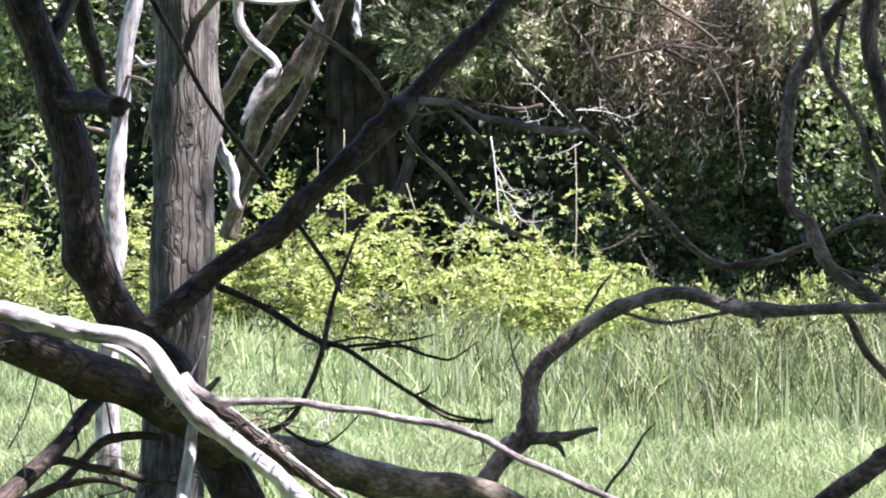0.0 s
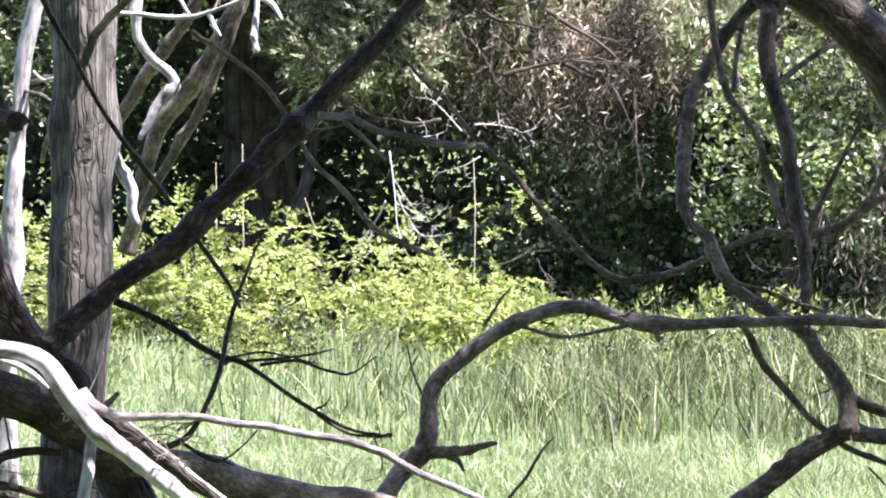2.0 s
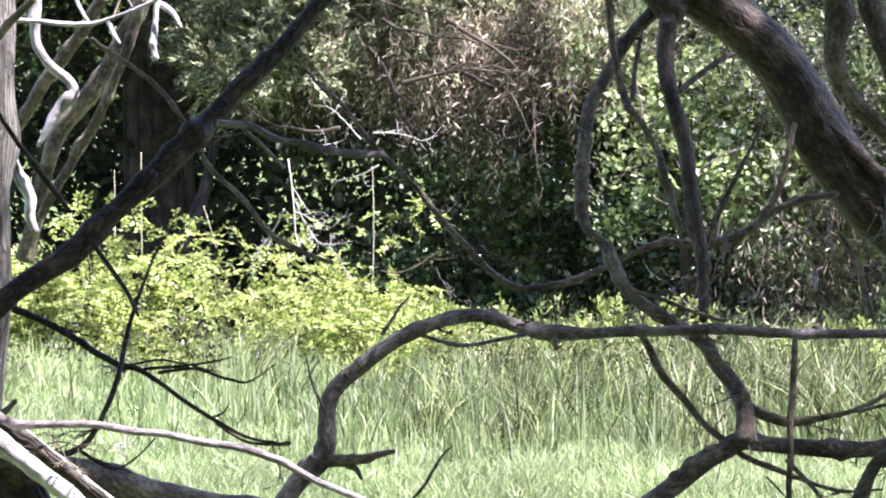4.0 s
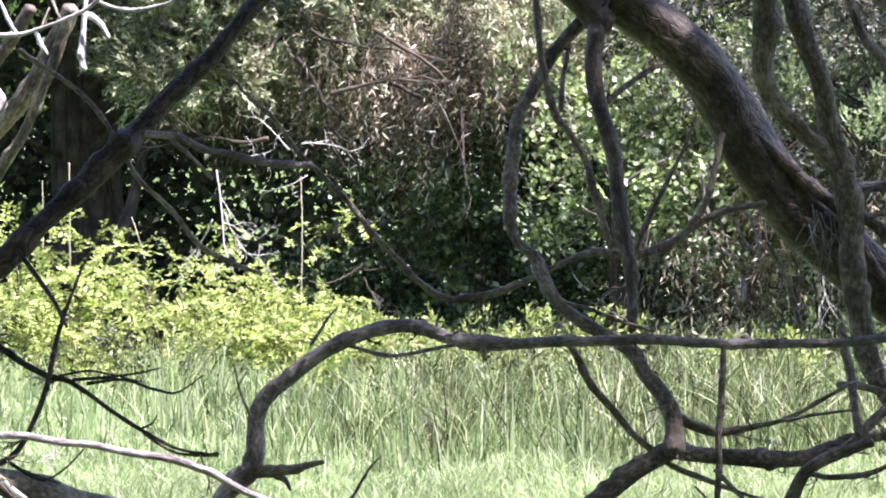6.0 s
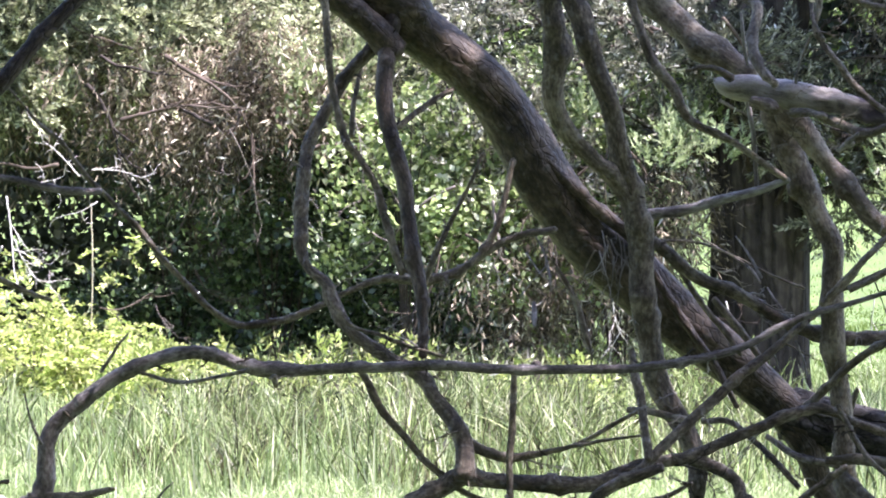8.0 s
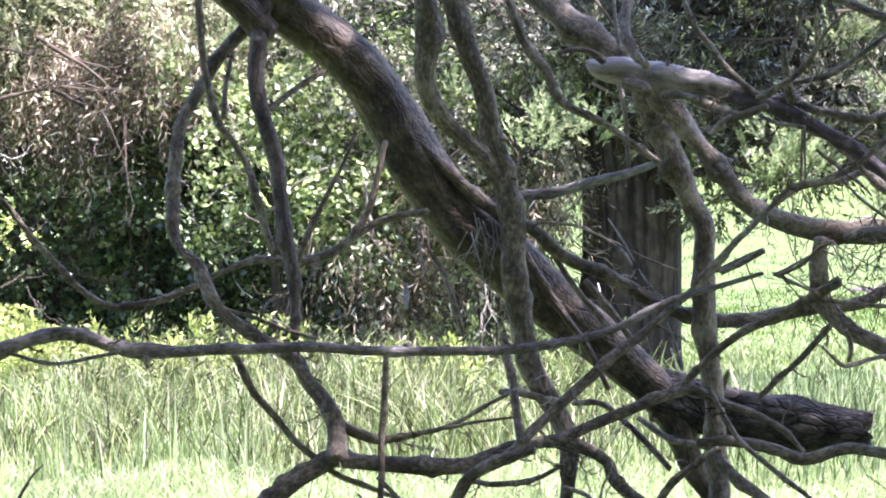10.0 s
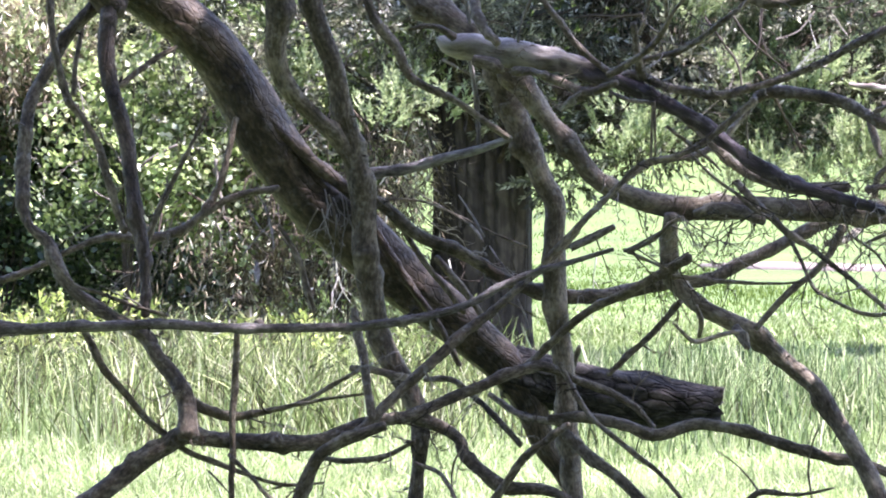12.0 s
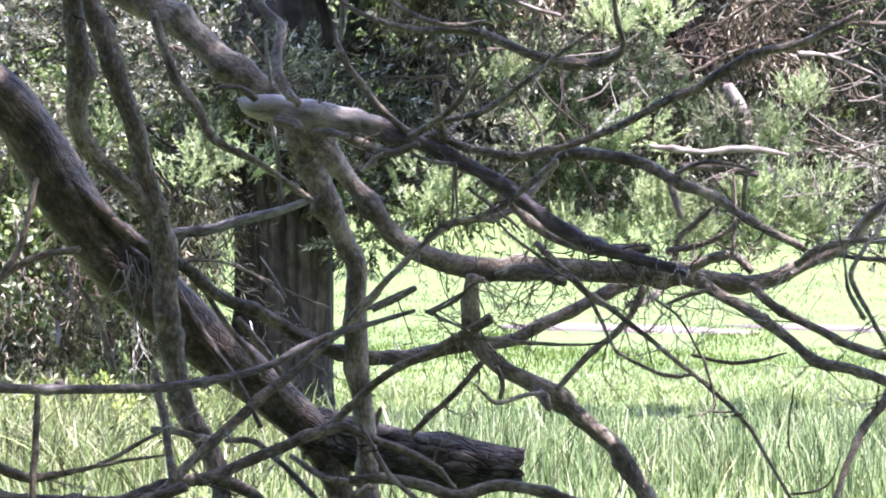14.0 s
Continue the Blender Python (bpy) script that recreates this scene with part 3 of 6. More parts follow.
for i, (x, y, w, h, n) in enumerate([(-3.7, 39.5, 1.2, 0.95, 240), (-2.9, 39.8, 1.1, 1.0, 220), (-2.2, 39.0, 1.0, 0.85, 190), (-1.35, 39.4, 1.1, 1.06, 260), (-0.75, 38.6, 0.9, 0.86, 190),
                                     (0.0, 39.6, 1.0, 1.04, 260), (0.55, 38.6, 0.8, 0.8, 190), (0.98, 39.2, 0.8, 0.66, 170), (1.5, 39.0, 0.8, 0.52, 130)]):
    bush(x, y, w, h, 40 + i * 17, n)


def undergrowth():
    """Weeds and seedlings at the foot of the hedge, too many to count."""
    V, F, k = [], [], 0
    for lo, hi, count, size, n in [((1.2, 37.0, 0.1), (6.2, 42.5, 0.3), 50, 0.22, 18), ((1.2, 31.5, 0.05), (4.6, 37.0, 0.2), 70, 0.18, 14), ((-5.0, 37.0, 0.08), (2.0, 38.6, 0.3), 34, 0.24, 22)]:
        g = np.random.default_rng(count)
        for _ in range(count):
            c = g.uniform(lo, hi)
            m = int(n * g.uniform(0.5, 1.6))
            o, p = blob(m, c, np.array((1.2, 1.0, 1.0)) * size * g.uniform(0.6, 1.5))
            o[:, 2] = np.maximum(o[:, 2], 0.02)
            v, f = sprays(o, p * 0.5 + rng.normal(0, 0.4, p.shape) + np.array([0, 0, 0.6]), 7, 0.22, 0.085, 0.018, 0.45, 0.1)
            V.append(v), F.append(f + k)
            k += len(v)
    V2, F2, k = [], [], 0
    g = np.random.default_rng(77)
    for _ in range(90):
        x, y = g.uniform(0.9, 5.2), g.uniform(35.2, 38.6)
        if g.uniform() > math.exp(-((x - 1.5) / 1.0) ** 2) + 0.08:
            continue
        o, p = blob(int(22 * g.uniform(0.5, 1.5)), (x, y, g.uniform(0.15, 0.5)), np.array((0.2, 0.16, 0.12)) * g.uniform(0.6, 1.3))
        v, f = sprays(o, p * 0.6 + rng.normal(0, 0.4, p.shape) + np.array([0, -0.1, 0.5]), 8, 0.17, 0.07, 0.026, 0.5, 0.15, 0.4)
        V2.append(v), F2.append(f + k)
        k += len(v)
    tagged(new("light_weeds", mesh_np("light_weeds", np.concatenate(V2), np.concatenate(F2), 4, LEAF_BUSH)), "light green leafy weeds among the tall grass", "weeds", kind="stuff")
    tagged(new("undergrowth", mesh_np("undergrowth", np.concatenate(V), np.concatenate(F), 4, LEAF_WEED)), "mixed green and withered weeds at the foot of the hedge", "weeds", kind="stuff")


def shrub(x, y, width, height, seed, n, sunny=False):
    b = new("shrub")
    b.matrix_world = pose(x, y, 0)
    tagged(b, "shrub with thin open foliage, sunlight put into its light green leaves" if sunny else "glossy-leaved shrub with the shade of cedars put into its dark leaves", "shrub", "understory shrubs")
    stems(b, 7, height * 0.9, width * 0.45, 0.014, BARK_DARK, seed)
    g = np.random.default_rng(seed)
    foot = 0.42 if sunny else 0.12
    lumps = [((0, 0.3, height * (0.65 if sunny else 0.45)), np.array((width * 0.5, 0.4, height * (0.25 if sunny else 0.42))), n // 5)]
    if not sunny:
        lumps.append(((0, -0.2, height * 0.1 + 0.2), np.array((width * 0.6, 0.5, 0.35)), n // 6))
    for k in range(11):
        size = g.uniform(0.14, 0.36)
        lumps.append(((g.uniform(-0.55, 0.55) * width, g.uniform(-0.4, 0.3), height * g.uniform(foot, 0.98)), np.array((1.2, 0.9, 0.75)) * size, int(n * 1.6 * size ** 1.6)))
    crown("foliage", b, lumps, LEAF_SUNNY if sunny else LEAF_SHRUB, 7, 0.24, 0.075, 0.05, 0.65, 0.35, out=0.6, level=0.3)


undergrowth()
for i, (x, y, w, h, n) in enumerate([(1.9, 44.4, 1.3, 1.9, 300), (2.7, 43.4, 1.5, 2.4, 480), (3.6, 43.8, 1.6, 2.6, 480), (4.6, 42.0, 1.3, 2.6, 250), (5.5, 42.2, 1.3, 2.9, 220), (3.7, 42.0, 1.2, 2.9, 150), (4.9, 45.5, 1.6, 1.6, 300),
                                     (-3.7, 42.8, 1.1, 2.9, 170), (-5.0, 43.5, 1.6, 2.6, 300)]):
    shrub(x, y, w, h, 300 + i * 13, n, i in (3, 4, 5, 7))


CEDARS = []


def cedar(name, label, x, y, trunk_r, trunk, lumps, seed, brown=(), looks=None, spray=None):
    b = new(name)
    b.matrix_world = pose(x, y, 0)
    tagged(b, label, "tree", "cedars behind the meadow")
    child("trunk", limb_mesh("trunk", [(px, 0.0 + 0.02 * k, pz, trunk_r * pr) for k, (px, pz, pr) in enumerate(trunk)], looks or BARK_CEDAR, seed, 0.1, 0.5), b)
    g = np.random.default_rng(seed)
    for centre, radii, n in list(lumps)[::3]:
        rise, bow = g.uniform(0.55, 0.9), g.uniform(-0.25, 0.25, 2)
        pts = [(0, 0, centre[2] * rise, trunk_r * 0.1), (centre[0] * 0.4, centre[1] * 0.5 + bow[1], centre[2] * (rise + 0.12) + bow[0], trunk_r * 0.06), (centre[0], centre[1], centre[2], trunk_r * 0.025)]
        v, q, uv, tri = tube(pts, 6, 0.1, 0.12, seed + n)
        me = bpy.data.meshes.new("limb")
        me.from_pydata(v.tolist(), [], q.tolist() + tri.tolist())
        me.materials.append(BARK_DARK)
        child("limb", me, b)
    crown("crown", b, lumps, spray or LEAF_CEDAR, 24, 0.3, 0.066, 0.019, 0.34, 0.05, out=0.7)
    if brown:
        crown("withered_foliage", b, brown, LEAF_BROWN, 14, 0.4, 0.1, 0.016, 0.34, 1.1, "hanging dead brown foliage", out=0.2)
    CEDARS.append(b)
    return b


def R(*a):
    return np.array(a, float)


def lumps_in(lo, hi, count, size, n, seed):
    """Small boughs scattered through a box: lumps with gaps between them."""
    g = np.random.default_rng(seed)
    return [(tuple(g.uniform(lo, hi)), np.array((1.3, 1.0, 0.7)) * size * g.uniform(0.6, 1.4), int(n * g.uniform(0.6, 1.4))) for _ in range(count)]


UPRIGHT = [(0, -0.1, 1.15), (0, 0.3, 1.03), (0.03, 1.2, 0.97), (0.0, 2.6, 0.9), (0.05, 4.5, 0.65), (0.05, 7.0, 0.3)]
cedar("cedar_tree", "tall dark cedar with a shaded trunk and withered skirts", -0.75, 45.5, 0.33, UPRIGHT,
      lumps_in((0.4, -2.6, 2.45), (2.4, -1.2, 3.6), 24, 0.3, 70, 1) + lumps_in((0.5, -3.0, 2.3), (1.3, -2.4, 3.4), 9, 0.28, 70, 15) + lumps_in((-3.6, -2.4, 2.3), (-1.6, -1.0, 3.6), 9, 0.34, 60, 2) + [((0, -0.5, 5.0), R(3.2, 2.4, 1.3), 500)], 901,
      lumps_in((1.4, -3.0, 2.3), (3.6, -1.8, 3.2), 10, 0.3, 45, 3), BARK_SHADED)
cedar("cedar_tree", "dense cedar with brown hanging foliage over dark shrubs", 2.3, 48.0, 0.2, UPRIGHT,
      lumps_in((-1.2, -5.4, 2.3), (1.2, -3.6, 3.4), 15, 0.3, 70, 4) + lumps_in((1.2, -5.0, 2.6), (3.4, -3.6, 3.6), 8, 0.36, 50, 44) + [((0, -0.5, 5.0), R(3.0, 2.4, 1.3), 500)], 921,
      lumps_in((-1.0, -5.6, 2.4), (1.2, -4.4, 3.4), 15, 0.28, 55, 5) + lumps_in((1.8, -5.0, 0.6), (4.0, -4.2, 2.2), 24, 0.3, 32, 6), BARK_SHADED)
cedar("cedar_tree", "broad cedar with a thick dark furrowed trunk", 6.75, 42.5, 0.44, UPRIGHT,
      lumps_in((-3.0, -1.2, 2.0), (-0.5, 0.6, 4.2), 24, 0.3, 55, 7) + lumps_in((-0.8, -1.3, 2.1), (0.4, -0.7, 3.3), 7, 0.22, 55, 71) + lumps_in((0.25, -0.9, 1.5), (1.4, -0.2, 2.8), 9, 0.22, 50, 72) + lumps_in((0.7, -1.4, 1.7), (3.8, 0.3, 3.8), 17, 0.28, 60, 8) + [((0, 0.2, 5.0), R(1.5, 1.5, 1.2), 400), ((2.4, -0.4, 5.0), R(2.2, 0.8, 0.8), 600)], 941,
      lumps_in((-2.2, -0.2, 0.5), (-0.5, 0.8, 2.6), 24, 0.32, 34, 9) + lumps_in((-2.6, -1.3, 0.5), (-0.6, -0.5, 2.0), 14, 0.24, 26, 91) + lumps_in((0.6, -0.7, 2.1), (4.2, 0.2, 4.0), 24, 0.34, 55, 10), BARK_SHADED, LEAF_OLIVE)
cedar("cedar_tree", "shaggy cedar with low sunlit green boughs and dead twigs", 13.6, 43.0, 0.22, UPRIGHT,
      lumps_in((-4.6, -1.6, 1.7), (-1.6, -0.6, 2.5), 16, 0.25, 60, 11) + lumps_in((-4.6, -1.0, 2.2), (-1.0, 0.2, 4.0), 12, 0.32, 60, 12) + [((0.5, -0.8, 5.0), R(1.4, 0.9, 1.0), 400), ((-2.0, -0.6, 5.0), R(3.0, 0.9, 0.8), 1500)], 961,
      lumps_in((-4.8, -1.0, 2.3), (-1.0, 0.0, 4.0), 20, 0.34, 60, 13), BARK_SHADED, LEAF_OLIVE)
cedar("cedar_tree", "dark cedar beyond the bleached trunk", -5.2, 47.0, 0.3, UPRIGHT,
      lumps_in((-1.0, -2.4, 2.2), (2.0, -1.0, 3.6), 12, 0.4, 60, 14) + [((0, -0.4, 4.8), R(3.0, 2.4, 1.3), 500)], 981, (), BARK_SHADED)


def tufts(parent, spots, n, size, material=LEAF_FRESH, label="bright fresh green sprays"):
    """Fresh, upright sunlit sprays at the ends of low boughs."""
    at = parent.matrix_world.translation
    V, F, k = [], [], 0
    for x, y, z in spots:
        g = rng.uniform(0.7, 1.4)
        o, p = blob(int(n * g), (x - at.x, y - at.y, z), np.array((1.2, 0.7, 0.8)) * size * g, 0.2)
        v, f = sprays(o, p * 0.5 + rng.normal(0, 0.3, p.shape) + np.array([0.1, -0.2, 0.8]), 28, 0.26, 0.055, 0.015, 0.36, 0.0)
        V.append(v), F.append(f + k)
        k += len(v)
    child("fresh_foliage", mesh_np("fresh_foliage", np.concatenate(V), np.concatenate(F), 4, material), parent, label, "stuff")


tufts(CEDARS[3], [(9.37, 41.1, 3.30), (9.23, 41.1, 3.35), (9.76, 41.1, 3.38), (9.52, 41.1, 2.43), (9.28, 41.1, 2.29), (9.66, 41.1, 1.89), (9.73, 41.1, 1.66), (10.44, 41.1, 1.92), (10.68, 41.1, 1.99), (10.78, 41.1, 1.71), (11.02, 41.1, 1.66), (10.97, 41.1, 2.68), (10.70, 41.1, 2.37), (7.98, 41.1, 1.84), (7.70, 41.1, 1.75)], 34, 0.15)
tufts(CEDARS[3], [(8.94, 41.1, 1.63), (9.28, 41.1, 1.54), (10.10, 41.1, 1.63), (11.17, 41.1, 1.92), (8.65, 41.1, 1.47), (10.53, 41.1, 1.52), (9.90, 41.1, 1.47)], 26, 0.13)
tufts(CEDARS[3], [(8.38, 41.4, 2.88), (8.62, 41.4, 2.65), (8.76, 41.4, 3.03), (8.96, 41.4, 2.60), (9.25, 41.4, 2.84), (9.54, 41.4, 2.98), (9.78, 41.4, 2.75), (9.20, 41.4, 1.99), (9.44, 41.4, 1.75), (9.00, 41.4, 2.13), (10.17, 41.4, 2.51), (10.32, 41.4, 2.33)], 44, 0.24, LEAF_STRAND, "muted green drooping sprays")
tufts(CEDARS[2], [(8.6, 41.0, 2.4), (7.75, 41.2, 2.0), (7.95, 41.2, 1.85), (6.2, 41.0, 2.1), (5.9, 41.1, 2.2), (5.75, 41.1, 2.05), (8.3, 41.2, 2.9), (5.2, 41.6, 2.4)], 18, 0.16)
tufts(CEDARS[1], [(2.9, 42.5, 2.7), (3.4, 42.5, 2.9), (3.9, 42.6, 2.4), (4.4, 42.5, 2.6), (3.3, 42.6, 2.2), (4.1, 42.6, 1.9)], 30, 0.17)


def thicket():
    """Dark leaves painting the deep shade behind the hedge, too far in to count."""
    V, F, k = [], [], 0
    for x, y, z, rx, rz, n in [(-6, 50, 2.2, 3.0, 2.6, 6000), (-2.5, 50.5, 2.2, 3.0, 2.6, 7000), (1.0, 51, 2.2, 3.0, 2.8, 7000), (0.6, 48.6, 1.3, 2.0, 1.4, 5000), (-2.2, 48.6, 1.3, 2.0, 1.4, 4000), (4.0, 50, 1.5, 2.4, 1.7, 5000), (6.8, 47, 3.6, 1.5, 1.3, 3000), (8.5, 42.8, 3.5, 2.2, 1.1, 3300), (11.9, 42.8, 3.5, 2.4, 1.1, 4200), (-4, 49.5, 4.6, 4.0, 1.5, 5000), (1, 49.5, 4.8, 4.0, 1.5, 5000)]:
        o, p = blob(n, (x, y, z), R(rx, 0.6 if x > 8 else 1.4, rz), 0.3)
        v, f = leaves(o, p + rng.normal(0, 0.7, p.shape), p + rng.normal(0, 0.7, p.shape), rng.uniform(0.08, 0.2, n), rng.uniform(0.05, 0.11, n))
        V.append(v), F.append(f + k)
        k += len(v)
    # unseen leaf roof, added to keep the sun out of the hedge
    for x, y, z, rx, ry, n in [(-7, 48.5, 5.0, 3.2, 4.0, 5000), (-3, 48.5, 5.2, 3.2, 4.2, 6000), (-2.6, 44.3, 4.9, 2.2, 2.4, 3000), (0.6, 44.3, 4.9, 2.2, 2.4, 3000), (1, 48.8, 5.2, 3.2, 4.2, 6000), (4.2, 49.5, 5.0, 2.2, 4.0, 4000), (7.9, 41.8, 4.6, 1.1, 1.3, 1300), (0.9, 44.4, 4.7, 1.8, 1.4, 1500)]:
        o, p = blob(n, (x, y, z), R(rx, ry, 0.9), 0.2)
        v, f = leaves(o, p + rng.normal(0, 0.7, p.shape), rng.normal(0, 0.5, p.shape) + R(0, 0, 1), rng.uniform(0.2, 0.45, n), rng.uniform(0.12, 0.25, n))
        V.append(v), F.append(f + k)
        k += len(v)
    tagged(new("thicket", mesh_np("thicket", np.concatenate(V), np.concatenate(F), 4, LEAF_SHADE)), "foliage behind the hedge with deep shade put into its dark colour, under an unseen leaf roof", "thicket", kind="stuff")


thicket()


def far_woods():
    V, F, k = [], [], 0
    for i in range(30):
        x, y = -26 + i * 2.9 + rng.uniform(-1, 1), rng.uniform(164, 185)
        h = rng.uniform(9, 15)
        o, p = blob(9000, (x, y, h * 0.45), R(3.8, 2.5, h * 0.5), 0.3)
        o[:, 2] = np.abs(o[:, 2]) + 3.0
        v, f = leaves(o, p + rng.normal(0, 0.6, p.shape), p + rng.normal(0, 0.5, p.shape), rng.uniform(0.16, 0.42, 9000), rng.uniform(0.12, 0.26, 9000))
        V.append(v), F.append(f + k)
        k += len(v)
    me = mesh_np("far_woods", np.concatenate(V), np.concatenate(F), 4, LEAF_FAR)
    tagged(new("far_woods", me), "sunlit green woods beyond the far meadow", "woods", kind="stuff")


far_woods()

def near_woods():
    """Unseen leaves behind and beside the viewer, added to keep the low sky off the limbs."""
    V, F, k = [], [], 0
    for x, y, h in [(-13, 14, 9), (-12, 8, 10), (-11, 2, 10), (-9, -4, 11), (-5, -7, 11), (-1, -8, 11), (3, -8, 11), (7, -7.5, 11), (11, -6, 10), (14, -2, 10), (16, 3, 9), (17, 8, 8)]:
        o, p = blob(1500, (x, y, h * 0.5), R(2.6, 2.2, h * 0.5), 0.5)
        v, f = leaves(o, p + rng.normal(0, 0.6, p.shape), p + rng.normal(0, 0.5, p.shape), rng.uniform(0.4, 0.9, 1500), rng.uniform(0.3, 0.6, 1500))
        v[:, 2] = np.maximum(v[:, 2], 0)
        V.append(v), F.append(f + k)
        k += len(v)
    # unseen leaf ceiling, added to shade the ground before the limbs
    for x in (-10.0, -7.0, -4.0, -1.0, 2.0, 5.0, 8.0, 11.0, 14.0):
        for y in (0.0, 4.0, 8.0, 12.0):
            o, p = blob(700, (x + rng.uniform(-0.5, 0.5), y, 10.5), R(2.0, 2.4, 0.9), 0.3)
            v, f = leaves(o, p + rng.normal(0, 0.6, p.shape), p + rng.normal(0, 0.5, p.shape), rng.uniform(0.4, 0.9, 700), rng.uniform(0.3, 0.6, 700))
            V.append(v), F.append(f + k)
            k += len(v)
    tagged(new("near_woods", mesh_np("near_woods", np.concatenate(V), np.concatenate(F), 4, LEAF_SHADE)), "unseen dark green leaves round the viewpoint, added to block the sky", "woods", kind="stuff")


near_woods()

# ---- the bare trees in front ----
LOOK_CEDAR = {"": (BARK_GREY, 0.14, 4.0), "trunk": (BARK_CEDAR, 0.18, 0.4)}
LOOK_LEFT = {"": (BARK_DARK, 0.14, 5.0), "old_limb": (BARK_GREY, 0.18, 4.0), "peeled_limb": (WOOD_PALE, 0.3, 3.0), "thin_branch": (WOOD_GREY, 0.1, 4.0), "pale_branch": (WOOD_PALE, 0.1, 3.0), "trunk": (BARK_DARK, 0.16, 2.0)}
# grey bark on the plain branches paints in their shade
LOOK_PALE = {"": (BARK_GREY, 0.22, 7.0), "trunk": (WOOD_PALE, 0.16, 2.0), "pale_limb": (WOOD_PALE, 0.24, 9.0), "pale_branch": (WOOD_PALE, 0.22, 12.0), "dark_branch": (BARK_DARK, 0.1, 3.0)}
LOOK_LEAN = {"": (BARK_GREY, 0.15, 8.0), "limb": (BARK_LIMB, 0.15, 7.0), "pale_twig": (WOOD_GREY, 0.1, 8.0), "trunk": (BARK_BROWN, 0.11, 0.4), "log": (BARK_LOG, 0.2, 1.0), "side_stem": (BARK_BROWN, 0.15, 3.0), "dark_branch": (BARK_BROWN, 0.15, 6.0), "vine_stem": (BARK_LIMB, 0.1, 5.0)}
LOOK_GREY = {"": (BARK_GREY, 0.15, 8.0), "pale_twig": (WOOD_GREY, 0.1, 8.0), "trunk": (BARK_BROWN, 0.16, 1.5), "log": (BARK_LOG, 0.2, 1.0), "pale_limb": (WOOD_SPLIT, 0.34, 6.0), "pale_branch": (WOOD_GREY, 0.12, 4.0), "dark_branch": (BARK_LIMB, 0.12, 6.0),
             "side_stem": (BARK_BROWN, 0.15, 3.0)}
LOOK_ASH = {"": (BARK_ASH, 0.15, 8.0), "stub": (BARK_GREY, 0.15, 6.0)}
LOOK_BRUSH = {"": (BARK_SHADED, 0.12, 1.0), "limb": (BARK_SHADED, 0.2, 2.0), "pale_twig": (TWIG_GREY, 0.2, 3.0), "pale_branch": (TWIG_GREY, 0.2, 3.0), "pale_limb": (TWIG_GREY, 0.4, 4.0), "straw": (STRAW, 0.05, 0.0)}

tree("standing_cedar", "upright cedar trunk with grey furrowed stringy bark", "tree", -1.126, 20.5, LOOK_CEDAR, 1)
limb("standing_cedar", "trunk", 20.5, 20.5, [(-1.126, -.127, .198), (-1.136, -.024, .1609), (-1.108, .091, .1393), (-1.089, .503, .1254), (-1.066, .732, .1232), (-1.05, 1.096, .1297), (-1.05, 1.419, .117), (-1.043, 1.647, .1142), (-1.038, 1.876, .1154), (-1.043, 2.104, .1278), (-1.047, 2.379, .124), (-1.038, 2.835, .1156)])
limb("standing_cedar", "stub", 20.45, 20.1, [(-1.002, .494, .0215), (-.931, .548, .0141), (-.889, .587, .0087)])
limb("standing_cedar", "limb", 20.4, 20.1, [(-.999, 2.01, .0195), (-.925, 2.085, .0176), (-.816, 2.179, .0139)])
tree("bare_tree", "dark crooked bare tree with a bleached peeled limb", "tree", -.652, 18.6, LOOK_LEFT, 2)
limb("bare_tree", "trunk", 18.6, 18.9, [(-.652, -.042, .1041), (-.736, .165, .0943), (-.841, .372, .0835), (-.988, .6, .0744), (-1.104, .776, .0639), (-1.188, .87, .0656), (-1.266, .995, .0726), (-1.337, 1.204, .0768), (-1.353, 1.413, .0717), (-1.417, 1.622, .0725), (-1.467, 1.791, .0646), (-1.516, 1.917, .0664), (-1.563, 2.043, .0731), (-1.606, 2.233, .0716), (-1.673, 2.677, .0579)])
limb("bare_tree", "stub", 18.8, 18.5, [(-1.435, 1.66, .0529), (-1.321, 1.658, .0457), (-1.23, 1.648, .0418), (-1.172, 1.637, .0371)])
limb("bare_tree", "limb", 18.6, 19.4, [(-1.084, .81, .0532), (-1.027, .872, .0484), (-.905, .975, .0472), (-.761, 1.089, .045), (-.596, 1.214, .0474), (-.471, 1.329, .0441), (-.346, 1.445, .0475), (-.22, 1.572, .0492), (-.093, 1.7, .0428), (.034, 1.839, .0396), (.162, 1.968, .0347), (.269, 2.087, .0332), (.485, 2.315, .0317), (.9, 2.712, .0252)])
limb("bare_tree", "limb", 18.3, 17.6, [(-.785, .39, .0763), (-.982, .569, .0835), (-1.178, .668, .0815), (-1.372, .728, .0811), (-1.564, .812, .0823), (-1.715, .894, .0875), (-2.051, 1.016, .0838)])
limb("bare_tree", "limb", 18.2, 17.4, [(-1.217, .619, .0301), (-1.331, .468, .0311), (-1.417, .377, .0354), (-1.502, .288, .0381), (-1.601, .184, .0414)])
limb("bare_tree", "peeled_limb", 17.6, 17.4, [(-1.854, 1.006, .0509), (-1.656, .948, .0431), (-1.537, .928, .0396), (-1.379, .88, .0391), (-1.221, .841, .0332), (-1.093, .822, .0335), (-1.008, .774, .0379), (-.929, .663, .0428), (-.847, .566, .0394), (-.709, .457, .035), (-.592, .365, .0333), (-.475, .26, .0317), (-.319, .114, .0301)])
limb("bare_tree", "branch", 17.7, 17.5, [(-.887, .639, .0218), (-.757, .551, .0309), (-.618, .445, .0262), (-.479, .349, .0208), (-.341, .253, .0183), (-.184, .119, .0152)])
